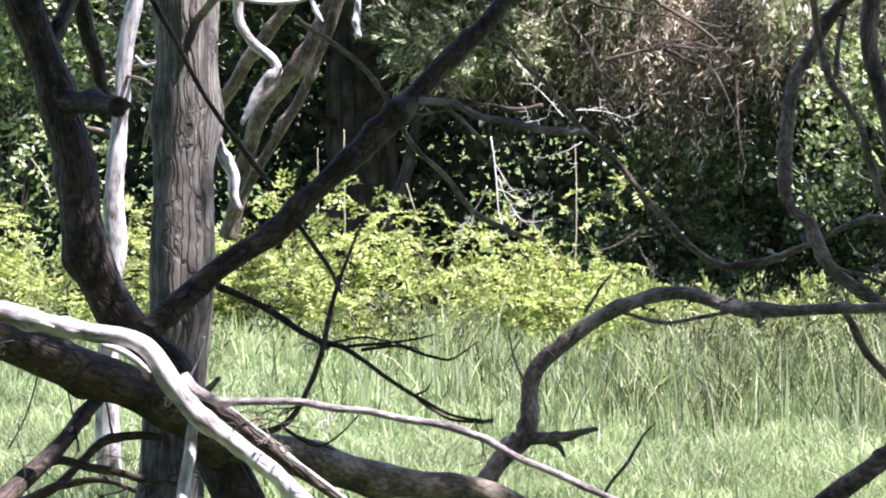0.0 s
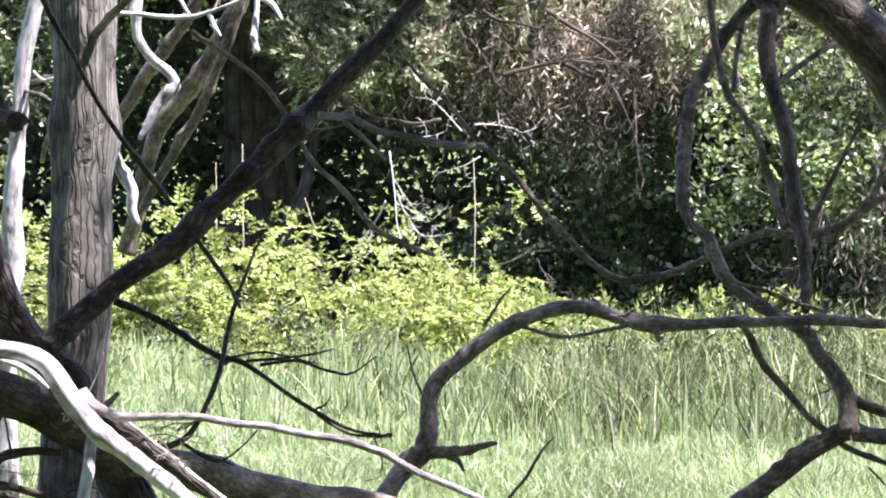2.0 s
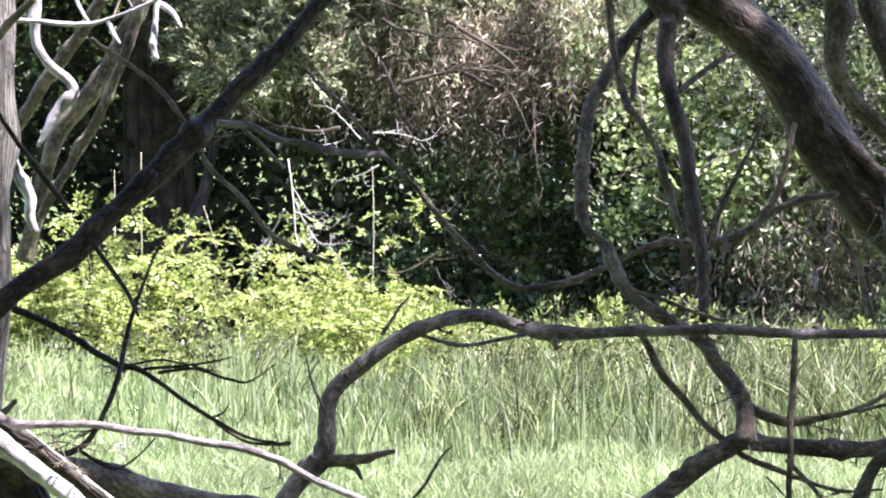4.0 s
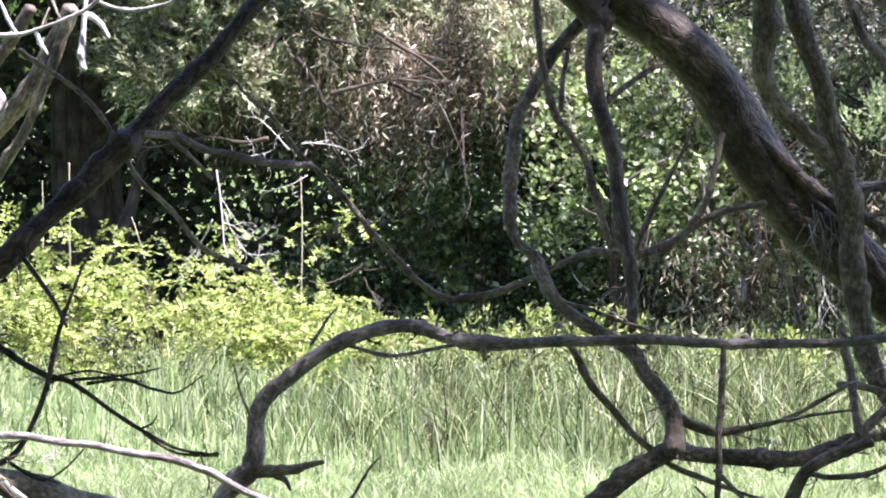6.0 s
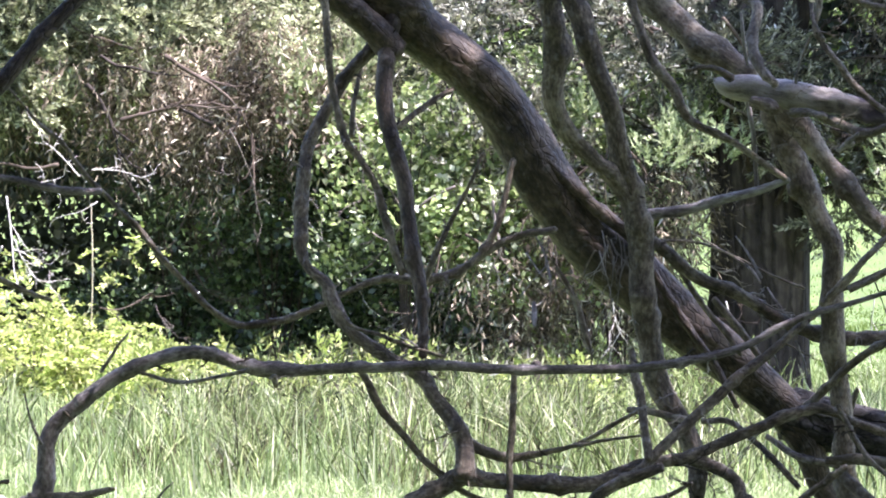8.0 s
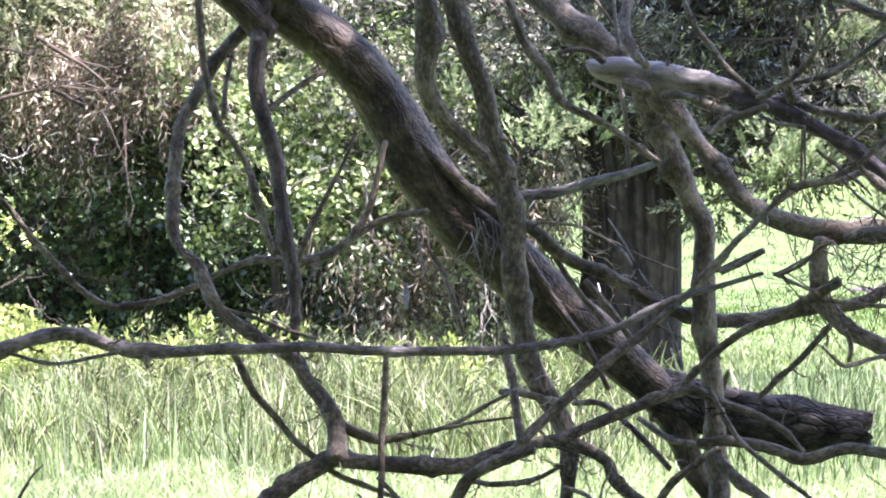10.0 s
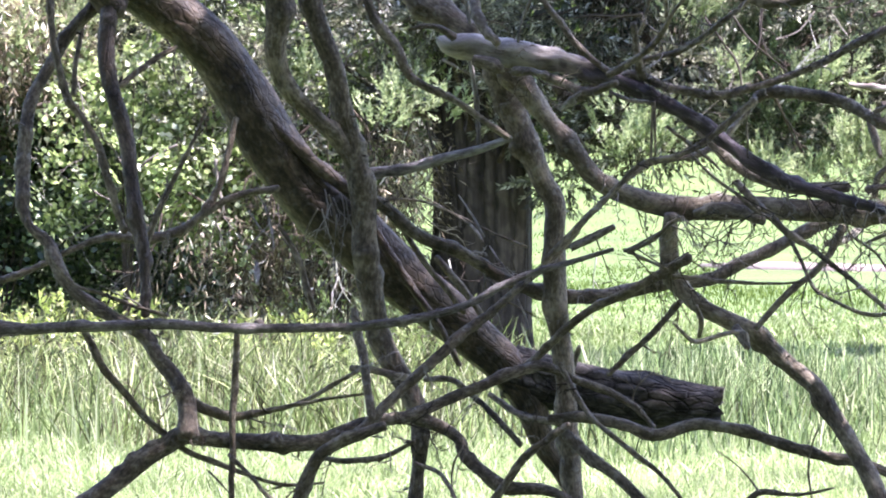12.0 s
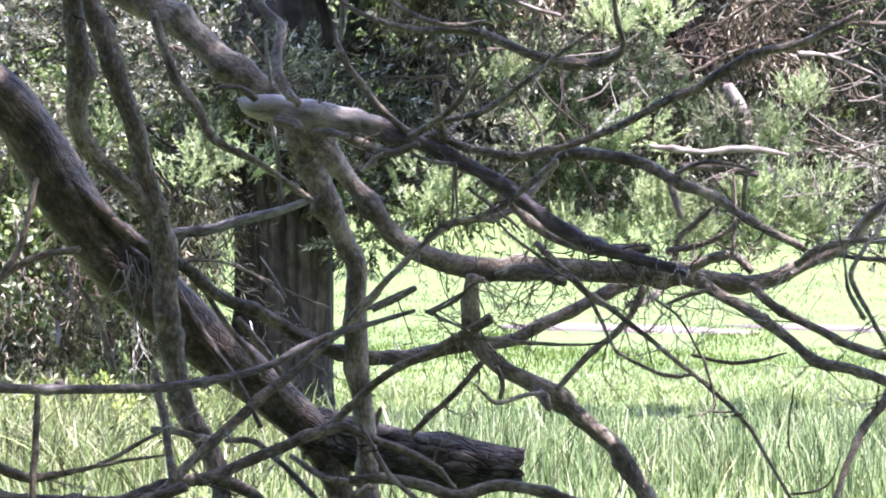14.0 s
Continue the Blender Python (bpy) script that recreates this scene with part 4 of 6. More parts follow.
limb("bare_tree", "thin_branch", 17.55, 17.2, [(-.905, .688, .0304), (-.86, .645, .0246), (-.806, .616, .0179), (-.751, .601, .0167), (-.613, .608, .0141), (-.476, .599, .0145), (-.261, .571, .0142), (-.008, .531, .0146), (.128, .487, .0145), (.321, .392, .0135), (.514, .311, .0128), (.724, .223, .0111), (.991, .092, .0078)])
limb("bare_tree", "branch", 18.8, 18.2, [(-.837, .977, .0177), (-.741, .942, .0137), (-.591, .861, .0134), (-.465, .79, .0136), (-.381, .767, .012), (-.297, .721, .0098), (-.173, .631, .0089), (-.07, .572, .0082), (.033, .524, .0061), (.175, .501, .0055)])
limb("bare_tree", "twig", 18.5, 18.4, [(-.349, .766, .0078), (-.214, .777, .0058), (-.111, .791, .0046), (-.029, .812, .0027)])
limb("bare_tree", "twig", 18.5, 18.2, [(-.297, .751, .0076), (-.173, .77, .0067), (-.049, .736, .0063), (.033, .728, .0044), (.124, .791, .0024)])
limb("bare_tree", "twig", 18.5, 18.3, [(-.401, .78, .0047), (-.296, .801, .005), (-.193, .786, .0037), (-.09, .762, .0027)])
limb("bare_tree", "twig", 18.4, 18.3, [(-.101, .59, .0059), (-.059, .613, .004), (-.041, .645, .0024)])
limb("bare_tree", "twig", 18.4, 18.3, [(-.09, .574, .0065), (.012, .51, .006), (.115, .497, .0068), (.18, .504, .0086)])
limb("bare_tree", "branch", 18.3, 18.7, [(-.682, .455, .0183), (-.622, .466, .0138), (-.558, .499, .0127), (-.501, .59, .0109), (-.451, .711, .0115), (-.422, .854, .0109), (-.382, .997, .008), (-.321, 1.163, .0061), (-.28, 1.246, .0034)])
limb("bare_tree", "branch", 18.8, 18.4, [(-.585, 1.266, .0098), (-.53, 1.204, .0098), (-.482, 1.142, .0098), (-.422, 1.061, .0091), (-.368, .96, .0059)])
limb("bare_tree", "twig", 18.4, 18.2, [(-.583, .473, .0083), (-.458, .409, .0056), (-.375, .453, .004), (-.303, .527, .0032)])
limb("bare_tree", "twig", 18.4, 18.1, [(-.563, .456, .0052), (-.456, .425, .0043), (-.388, .408, .0034)])
# lighter grey bark here paints sunlight onto this low limb
limb("bare_tree", "old_limb", 18.5, 18.9, [(-.793, .421, .0643), (-.65, .387, .0695), (-.486, .343, .0758), (-.279, .277, .0684), (-.05, .238, .058), (.159, .217, .0478), (.307, .141, .0382), (.477, -.001, .0411)])
limb("bare_tree", "limb", 18.8, 19.1, [(-1.487, 1.832, .0251), (-1.431, 1.94, .0309), (-1.394, 2.048, .0306), (-1.35, 2.223, .0275)])
limb("bare_tree", "stem", 19.4, 19.2, [(-1.253, 1.631, .0176), (-1.305, 1.739, .0238), (-1.336, 1.868, .0318), (-1.37, 1.975, .0362), (-1.395, 2.145, .0348), (-1.422, 2.485, .034)])
limb("bare_tree", "branch", 18.2, 17.9, [(-1.014, .446, .0151), (-1.103, .458, .0173), (-1.202, .44, .0184), (-1.28, .381, .0173), (-1.357, .303, .0172), (-1.453, .226, .0171), (-1.567, .111, .0155)])
limb("bare_tree", "branch", 18, 17.7, [(-1.455, .345, .0203), (-1.371, .378, .019), (-1.267, .361, .0179), (-1.164, .344, .0159), (-1.04, .318, .0125), (-.897, .303, .0072)])
limb("bare_tree", "branch", 18, 17.6, [(-1.536, .214, .0134), (-1.363, .29, .0156), (-1.194, .322, .0131), (-1.069, .289, .0067)])
limb("bare_tree", "pale_branch", 17.6, 17.4, [(-.861, .554, .0191), (-.872, .506, .0222), (-.88, .429, .0231), (-.898, .333, .0251), (-.909, .199, .0273), (-.921, .029, .0273)])
limb("bare_tree", "twig", 18, 17.8, [(-1.435, .707, .0035), (-1.459, .59, .0035), (-1.484, .512, .0033), (-1.528, .426, .0032)])
limb("bare_tree", "twig", 18, 17.9, [(-1.338, .637, .0036), (-1.311, .528, .0036), (-1.287, .411, .0045)])
limb("bare_tree", "twig", 18, 17.9, [(-1.174, .446, .0055), (-1.189, .569, .0044), (-1.207, .631, .0034)])
limb("bare_tree", "pale_branch", 17.5, 17.45, [(-1.18, .803, .0067), (-1.116, .784, .0129), (-1.057, .75, .0137), (-1.011, .707, .0076)])
limb("bare_tree", "pale_branch", 17.45, 17.4, [(-.733, .586, .0061), (-.631, .505, .0083), (-.514, .408, .0091), (-.416, .331, .0099), (-.309, .246, .0106), (-.183, .136, .0091)])
limb("bare_tree", "pale_branch", 17.55, 17.5, [(-1.497, .915, .0067), (-1.416, .888, .0115), (-1.346, .862, .0065)])
tree("dead_tree", "bleached barkless dead tree with twisted branches", "tree", -1.423, 22, LOOK_PALE, 3)
limb("dead_tree", "trunk", 22, 22, [(-1.423, -.198, .0644), (-1.44, -.001, .0553), (-1.454, .196, .0522), (-1.464, .392, .0536), (-1.454, .687, .0491), (-1.439, .933, .0504), (-1.414, 1.104, .0513), (-1.421, 1.252, .047), (-1.424, 1.424, .039), (-1.414, 1.595, .037), (-1.396, 1.792, .0344), (-1.379, 1.963, .0356), (-1.335, 2.16, .0346), (-1.291, 2.331, .0326), (-1.187, 2.797, .0283)])
limb("dead_tree", "branch", 22, 22, [(-1.409, 1.571, .0128), (-1.507, 1.595, .011), (-1.556, 1.608, .0073)])
limb("dead_tree", "branch", 22, 22, [(-1.396, 1.841, .0079), (-1.482, 1.846, .0085), (-1.556, 1.87, .0053)])
limb("dead_tree", "branch", 22, 21.6, [(-1.379, 1.829, .0075), (-1.299, 1.812, .007), (-1.219, 1.772, .005)])
limb("dead_tree", "branch", 21.8, 21.4, [(-1.022, 1.579, 0.0265), (-0.978, 1.663, 0.0265), (-0.913, 1.764, 0.0289), (-0.829, 1.899, 0.0289), (-0.744, 2.000, 0.0289), (-0.667, 2.101, 0.0265), (-0.576, 2.241, 0.0265)])
limb("dead_tree", "branch", 21.7, 21.3, [(-0.921, 1.134, 0.0408), (-0.868, 1.314, 0.0384), (-0.825, 1.482, 0.0360), (-0.782, 1.626, 0.0360), (-0.724, 1.729, 0.0408), (-0.628, 1.834, 0.0384), (-0.547, 1.954, 0.0360), (-0.482, 2.081, 0.0384), (-0.405, 2.237, 0.0360)])
limb("dead_tree", "branch", 21.5, 21.2, [(-0.843, 1.314, 0.0214), (-0.784, 1.421, 0.0214), (-0.705, 1.557, 0.0214), (-0.629, 1.683, 0.0214), (-0.557, 1.826, 0.0214), (-0.510, 1.940, 0.0214), (-0.462, 2.059, 0.0238), (-0.410, 2.231, 0.0214)])
limb("dead_tree", "pale_limb", 21.2, 21.2, [(-0.851, 2.225, 0.0213), (-0.856, 2.118, 0.0213), (-0.851, 2.040, 0.0213), (-0.821, 1.984, 0.0189), (-0.785, 1.936, 0.0213), (-0.743, 1.901, 0.0213), (-0.712, 1.865, 0.0213), (-0.700, 1.828, 0.0237), (-0.736, 1.792, 0.0260), (-0.771, 1.745, 0.0213), (-0.799, 1.693, 0.0189), (-0.842, 1.612, 0.0095)])
limb("dead_tree", "pale_limb", 21.2, 21.2, [(-1.003, 1.622, 0.0213), (-0.956, 1.556, 0.0237), (-0.913, 1.468, 0.0237), (-0.875, 1.392, 0.0237), (-0.878, 1.314, 0.0213), (-0.852, 1.251, 0.0166)])
limb("dead_tree", "dark_branch", 19.6, 19.2, [(-.66, 1.339, .0078), (-.697, 1.394, .012), (-.771, 1.492, .012), (-.856, 1.611, .0103), (-.939, 1.74, .0096), (-1.022, 1.91, .0096), (-1.094, 2.038, .0122), (-1.165, 2.185, .0122)])
limb("dead_tree", "thin_branch", 19, 18.9, [(-.559, 1.986, .0117), (-.475, 1.926, .0109), (-.39, 1.869, .01), (-.284, 1.784, .0099), (-.199, 1.657, .0101), (-.114, 1.509, .0099), (.013, 1.382, .0107), (.118, 1.255, .0115), (.245, 1.185, .0112), (.346, 1.148, .008)])
limb("dead_tree", "branch", 22, 21.8, [(-1.335, 1.865, .0123), (-1.275, 1.882, .0108), (-1.226, 1.89, .0092)])
limb("dead_tree", "twig", 21.8, 21.6, [(-1.269, 2.14, .0057), (-1.171, 2.052, .0047), (-1.094, 1.976, .0037)])
limb("dead_tree", "twig", 21.8, 21.6, [(-1.287, 1.52, .0097), (-1.256, 1.628, .0104), (-1.215, 1.711, .008)])
limb("dead_tree", "pale_branch", 21.2, 20.7, [(-1.067, 2.108, .0072), (-.983, 2.131, .0109), (-.863, 2.129, .0101), (-.744, 2.116, .0101), (-.625, 2.115, .0096), (-.507, 2.148, .008), (-.413, 2.18, .0077), (-.319, 2.232, .0092), (-.248, 2.284, .0089), (-.132, 2.292, .0084), (.054, 2.33, .008), (.239, 2.396, .0068)])
limb("dead_tree", "pale_branch", 21, 20.7, [(-.297, 2.256, .0067), (-.261, 2.239, .0078), (-.202, 2.217, .0086), (-.109, 2.215, .0085), (.008, 2.244, .0066), (.089, 2.318, .0064), (.123, 2.419, .0069)])
limb("dead_tree", "pale_branch", 21.1, 21, [(-.34, 2.275, .0088), (-.354, 2.132, .0132), (-.36, 2.037, .0146), (-.348, 1.97, .0116)])
limb("dead_tree", "pale_branch", 21.1, 21, [(-.35, 2.209, .0122), (-.286, 2.167, .0128), (-.245, 2.102, .0065)])
limb("dead_tree", "pale_branch", 21.3, 21.2, [(-.764, 2.354, .0066), (-.703, 2.257, .0076), (-.654, 2.161, .0086), (-.626, 2.12, .0074)])
limb("dead_tree", "branch", 21.3, 21.2, [(-.526, 2.402, .007), (-.49, 2.281, .0068), (-.451, 2.189, .005)])
limb("dead_tree", "pale_branch", 21.2, 21.1, [(-.555, 2.142, .0078), (-.525, 2.076, .0096), (-.5, 2.037, .0037)])
limb("dead_tree", "twig", 21.2, 21.1, [(-.496, 2.236, .004), (-.529, 2.145, .0049)])
limb("dead_tree", "pale_branch", 21.6, 21.4, [(-1.311, 1.906, .0047), (-1.261, 1.864, .0081), (-1.213, 1.87, .0076)])
tree("fallen_limb", "long grey arching bare limb rising from the grass", "fallen limb", .098, 19, LOOK_ASH, 4)
limb("fallen_limb", "limb", 19, 18.7, [(0.098, -0.05, 0.045), (0.14, 0.18, 0.04), (0.194, 0.287, 0.0366), (0.248, 0.351, 0.0375), (0.3, 0.398, 0.038), (0.32, 0.469, 0.036), (0.323, 0.545, 0.033), (0.323, 0.616, 0.033), (0.353, 0.678, 0.032), (0.442, 0.749, 0.0305), (0.539, 0.831, 0.029), (0.636, 0.884, 0.028), (0.754, 0.934, 0.027), (0.862, 0.96, 0.0265), (0.959, 0.946, 0.0255), (1.046, 0.914, 0.025), (1.126, 0.892, 0.028), (1.182, 0.89, 0.032), (1.297, 0.887, 0.0217), (1.465, 0.893, 0.02), (1.632, 0.898, 0.0192), (1.82, 0.898, 0.0191), (2.112, 0.888, 0.0174), (2.32, 0.887, 0.0175), (2.506, 0.891, 0.017), (2.693, 0.91, 0.0165), (2.817, 0.936, 0.0157), (2.941, 0.978, 0.0142), (3.065, 1.041, 0.0133), (3.189, 1.093, 0.0122), (3.312, 1.127, 0.0109), (3.477, 1.177, 0.0085)])
limb("fallen_limb", "stub", 18.95, 18.7, [(.322, .407, .0286), (.408, .413, .02), (.483, .432, .0158), (.548, .449, .0118), (.574, .454, .006)])
limb("fallen_limb", "stub", 18.9, 18.8, [(.403, .396, .0167), (.434, .378, .0114), (.451, .345, .0051)])
limb("fallen_limb", "twig", 18.9, 18.6, [(.667, .88, .0074), (.81, .847, .0078), (.931, .86, .0076), (1.061, .893, .0083)])
limb("fallen_limb", "twig", 18.9, 18.7, [(.53, .882, .0076), (.579, .968, .0058), (.624, 1.027, .0032)])
limb("fallen_limb", "twig", 18.9, 18.8, [(.308, .612, .007), (.269, .698, .0045), (.243, .804, .0037)])
limb("fallen_limb", "twig", 18.8, 18.5, [(.579, .174, .0075), (.629, .263, .0066), (.679, .33, .0066), (.737, .439, .0049), (.781, .487, .0024)])
limb("fallen_limb", "stub", 18.7, 18.7, [(1.161, .87, .0131), (1.169, .828, .0084)])
limb("fallen_limb", "branch", 18.7, 18.9, [(-.081, 1.667, .0156), (.033, 1.657, .0147), (.138, 1.612, .0126), (.243, 1.591, .013), (.37, 1.56, .0154), (.529, 1.552, .014)])
limb("fallen_limb", "branch", 18.75, 18.9, [(.013, 1.643, .0081), (.097, 1.571, .0082), (.164, 1.502, .0065)])
tree("leaning_tree", "leaning reddish-brown tree with a broken log and tangled grey limbs", "tree", 3.593, 19.9, LOOK_LEAN, 5)
limb("leaning_tree", "trunk", 19.9, 19.8, [(3.593, -.281, .0489), (3.579, -.055, .0422), (3.545, .149, .036), (3.492, .273, .04), (3.416, .387, .05), (3.36, .545, .066), (3.275, .687, .082), (3.147, .805, .091), (3.01, .92, .102), (2.874, 1.023, .1086), (2.749, 1.131, .1152), (2.635, 1.236, .1174), (2.511, 1.343, .1152), (2.416, 1.459, .1107), (2.297, 1.622, .1129), (2.195, 1.799, .1062), (2.11, 1.932, .1018), (2, 2.043, .1018), (1.875, 2.142, .1018), (1.748, 2.241, .0995), (1.537, 2.427, .0951), (1.249, 2.755, .084)])
limb("leaning_tree", "log", 19.9, 19.8, [(3.277, .679, .1066), (3.389, .641, .1087), (3.501, .614, .1053), (3.635, .592, .1019), (3.77, .569, .1018), (3.904, .551, .0951), (4.016, .542, .0862), (4.099, .537, .0773)])
limb("leaning_tree", "stub", 19.8, 19.7, [(3.497, .682, .0197), (3.515, .735, .0154), (3.525, .781, .011)])
limb("leaning_tree", "side_stem", 19.75, 19.7, [(2.292, 1.689, .0222), (2.381, 1.6, .0274), (2.47, 1.507, .0308), (2.581, 1.423, .0309), (2.659, 1.356, .0293), (2.714, 1.245, .0229), (2.807, 1.108, .0209), (2.892, .979, .0192), (2.98, .846, .0176), (3.047, .712, .0125)])
limb("leaning_tree", "limb", 19.5, 19.3, [(2.839, -0.072, 0.0369), (2.833, 0.083, 0.0336), (2.836, 0.193, 0.0324), (2.856, 0.369, 0.0335), (2.854, 0.523, 0.0486), (2.809, 0.634, 0.0531), (2.752, 0.722, 0.0522), (2.691, 0.831, 0.0583), (2.661, 0.985, 0.0585), (2.631, 1.138, 0.0573), (2.625, 1.291, 0.0562), (2.623, 1.4, 0.0599), (2.588, 1.574, 0.0472), (2.543, 1.726, 0.0469), (2.508, 1.878, 0.0485), (2.441, 2.051, 0.0473), (2.384, 2.202, 0.0472), (2.261, 2.504, 0.0423)])
limb("leaning_tree", "limb", 19.4, 19.1, [(2.621, 1.378, 0.0493), (2.588, 1.487, 0.0399), (2.53, 1.584, 0.0374), (2.438, 1.681, 0.0369), (2.324, 1.789, 0.0398), (2.27, 1.918, 0.0456), (2.273, 2.046, 0.0511), (2.257, 2.195, 0.0493), (2.216, 2.492, 0.0438)])
limb("leaning_tree", "limb", 19.4, 19.5, [(2.624, 1.376, .0322), (2.708, 1.339, .0283), (2.842, 1.234, .0294), (2.976, 1.179, .03), (3.133, 1.091, .0279), (3.245, 1.029, .0294), (3.403, .996, .0322), (3.583, .991, .0345), (3.81, 1.03, .0336), (3.991, 1.051, .0323), (4.128, 1.111, .0312), (4.266, 1.177, .031), (4.426, 1.255, .0309), (4.61, 1.31, .0281)])
limb("leaning_tree", "limb", 19, 19.3, [(1.286, .005, .0544), (1.394, .121, .0494), (1.545, .246, .0465), (1.697, .351, .0435), (1.828, .44, .0421), (1.904, .484, .0437), (2.045, .459, .0352), (2.242, .436, .0381), (2.418, .452, .0363), (2.594, .504, .0309), (2.771, .539, .0277), (2.904, .592, .0251), (3.037, .641, .0251), (3.171, .695, .0238), (3.305, .726, .0219), (3.434, .665, .0179), (3.546, .629, .0178), (3.659, .569, .0152), (3.75, .479, .01)])
limb("leaning_tree", "limb", 19, 19.9, [(1.901, 0.471, 0.0494), (1.902, 0.576, 0.0443), (1.872, 0.671, 0.0378), (1.811, 0.755, 0.0349), (1.761, 0.84, 0.0325), (1.668, 0.903, 0.0281), (1.565, 0.967, 0.0289), (1.482, 1.042, 0.0287), (1.431, 1.128, 0.032), (1.401, 1.203, 0.027), (1.338, 1.258, 0.0218), (1.314, 1.334, 0.0268), (1.318, 1.465, 0.0333), (1.326, 1.596, 0.0318), (1.363, 1.751, 0.0295), (1.433, 1.885, 0.0281), (1.515, 2.008, 0.0296), (1.609, 2.121, 0.0315), (1.737, 2.247, 0.0315)])
limb("leaning_tree", "dark_branch", 19.75, 19.2, [(1.713, 2.284, .0386), (1.668, 2.127, .0418), (1.647, 1.949, .0416), (1.674, 1.771, .039), (1.711, 1.574, .0369), (1.737, 1.399, .0353), (1.753, 1.247, .0339), (1.763, 1.096, .0265), (1.761, .925, .0206)])
limb("leaning_tree", "dark_branch", 19.7, 19.7, [(1.304, 2.462, 0.0594), (1.425, 2.348, 0.0616), (1.536, 2.26, 0.0638), (1.624, 2.188, 0.0681), (1.701, 2.1, 0.066)])
limb("leaning_tree", "branch", 19.6, 19.4, [(1.414, 2.32, .0183), (1.43, 2.143, .0185), (1.432, 2.011, .0161), (1.463, 1.858, .0172), (1.495, 1.748, .0197), (1.537, 1.694, .0155), (1.601, 1.584, .018), (1.632, 1.464, .0188), (1.663, 1.356, .0186), (1.701, 1.243, .0184)])
limb("leaning_tree", "branch", 20, 19.9, [(1.589, 2.049, .0119), (1.556, 1.914, .0122), (1.543, 1.779, .0147)])
limb("leaning_tree", "branch", 19.5, 19.72, [(.19, 1.962, .0051), (.298, 1.833, .0076), (.407, 1.735, .0102), (.515, 1.594, .0119), (.668, 1.442, .0136), (.844, 1.235, .0153), (.976, 1.104, .0162), (1.086, 1.044, .0179), (1.24, 1.059, .0176), (1.373, 1.103, .0146), (1.528, 1.18, .0145), (1.639, 1.219, .0179), (1.773, 1.219, .0249), (1.907, 1.234, .0225), (2.018, 1.301, .0188), (2.097, 1.422, .0164), (2.136, 1.566, .0145), (2.166, 1.688, .0117)])
limb("leaning_tree", "branch", 19.3, 19.1, [(1.425, 1.129, .0117), (1.498, 1.043, .0093), (1.602, 1.007, .0091), (1.726, .959, .01), (1.84, .927, .0084)])
limb("leaning_tree", "branch", 19.1, 19.1, [(1.507, .906, .0174), (1.539, .842, .0174), (1.593, .735, .0186), (1.679, .628, .0166), (1.765, .531, .0165), (1.847, .46, .0167), (1.916, .413, .0139), (2.045, .359, .0142), (2.153, .315, .0091), (2.283, .283, .009), (2.43, .288, .0051)])
limb("leaning_tree", "branch", 19.1, 18.9, [(1.894, .617, .0263), (1.998, .568, .0252), (2.082, .548, .0227), (2.227, .57, .0132), (2.352, .61, .0105), (2.475, .686, .0102), (2.541, .722, .0085)])
limb("leaning_tree", "twig", 18.9, 18.8, [(2.301, .595, .0096), (2.423, .618, .0077), (2.545, .637, .0058)])
limb("leaning_tree", "vine_stem", 19, 19, [(2.09, .891, .0131), (2.081, .716, .0161), (2.073, .524, .0162), (2.067, .353, .0144), (2.073, .182, .0142), (2.078, -.031, .0163)])
limb("leaning_tree", "branch", 19, 19.4, [(2.501, .456, .0168), (2.568, .498, .0198), (2.657, .582, .0231), (2.792, .698, .0248), (2.928, .826, .0249), (3.064, .922, .0217), (3.201, 1.029, .0166), (3.338, 1.148, .015), (3.501, 1.322, .015), (3.663, 1.464, .0151), (3.756, 1.512, .0167), (3.918, 1.537, .0167), (4.035, 1.597, .0152), (4.13, 1.697, .0135), (4.206, 1.786, .011)])
limb("leaning_tree", "stub", 19.2, 19, [(2.561, .946, .0155), (2.571, .86, .0204), (2.582, .754, .0213), (2.595, .627, .0194), (2.602, .533, .0195)])
limb("leaning_tree", "branch", 19.5, 19.3, [(2.589, .711, .0162), (2.666, .705, .0177), (2.782, .68, .0172)])
limb("leaning_tree", "branch", 19.6, 19.3, [(2.892, .662, .0146), (2.993, .66, .0148), (3.072, .596, .0135), (3.148, .511, .0151), (3.223, .416, .0151)])
limb("leaning_tree", "branch", 19.6, 19.3, [(3.15, .601, .0139), (3.249, .529, .0163), (3.378, .498, .0152)])
limb("leaning_tree", "limb", 19.2, 18.8, [(2.8, .531, .0325), (2.891, .496, .0305), (2.962, .448, .0266), (2.978, .384, .0303), (3.037, .322, .0299), (3.117, .27, .0314), (3.247, .264, .0263), (3.346, .221, .0167), (3.442, .128, .0147)])
limb("leaning_tree", "thin_branch", 18.8, 18.6, [(2.924, .069, .0215), (3.041, .26, .0198), (3.119, .389, .0194), (3.218, .468, .0163), (3.288, .526, .0146)])
limb("leaning_tree", "limb", 19, 18.8, [(2.285, .062, .0378), (2.312, .214, .0366), (2.35, .322, .0318), (2.4, .409, .0278), (2.502, .469, .026), (2.624, .517, .0213)])
limb("leaning_tree", "thin_branch", 19, 18.6, [(2.404, .39, .0118), (2.506, .383, .0143), (2.615, .404, .0126), (2.706, .467, .0093)])
limb("leaning_tree", "twig", 19, 18.6, [(2.771, .362, .0117), (2.828, .342, .01), (2.862, .285, .01), (2.876, .209, .0086)])
limb("leaning_tree", "twig", 18.8, 18.8, [(2.875, .25, .0049), (2.883, .367, .0056), (2.918, .435, .0043)])
limb("leaning_tree", "twig", 18.8, 18.6, [(2.034, .416, .0098), (2.111, .335, .0114), (2.168, .265, .0098), (2.265, .206, .0083)])
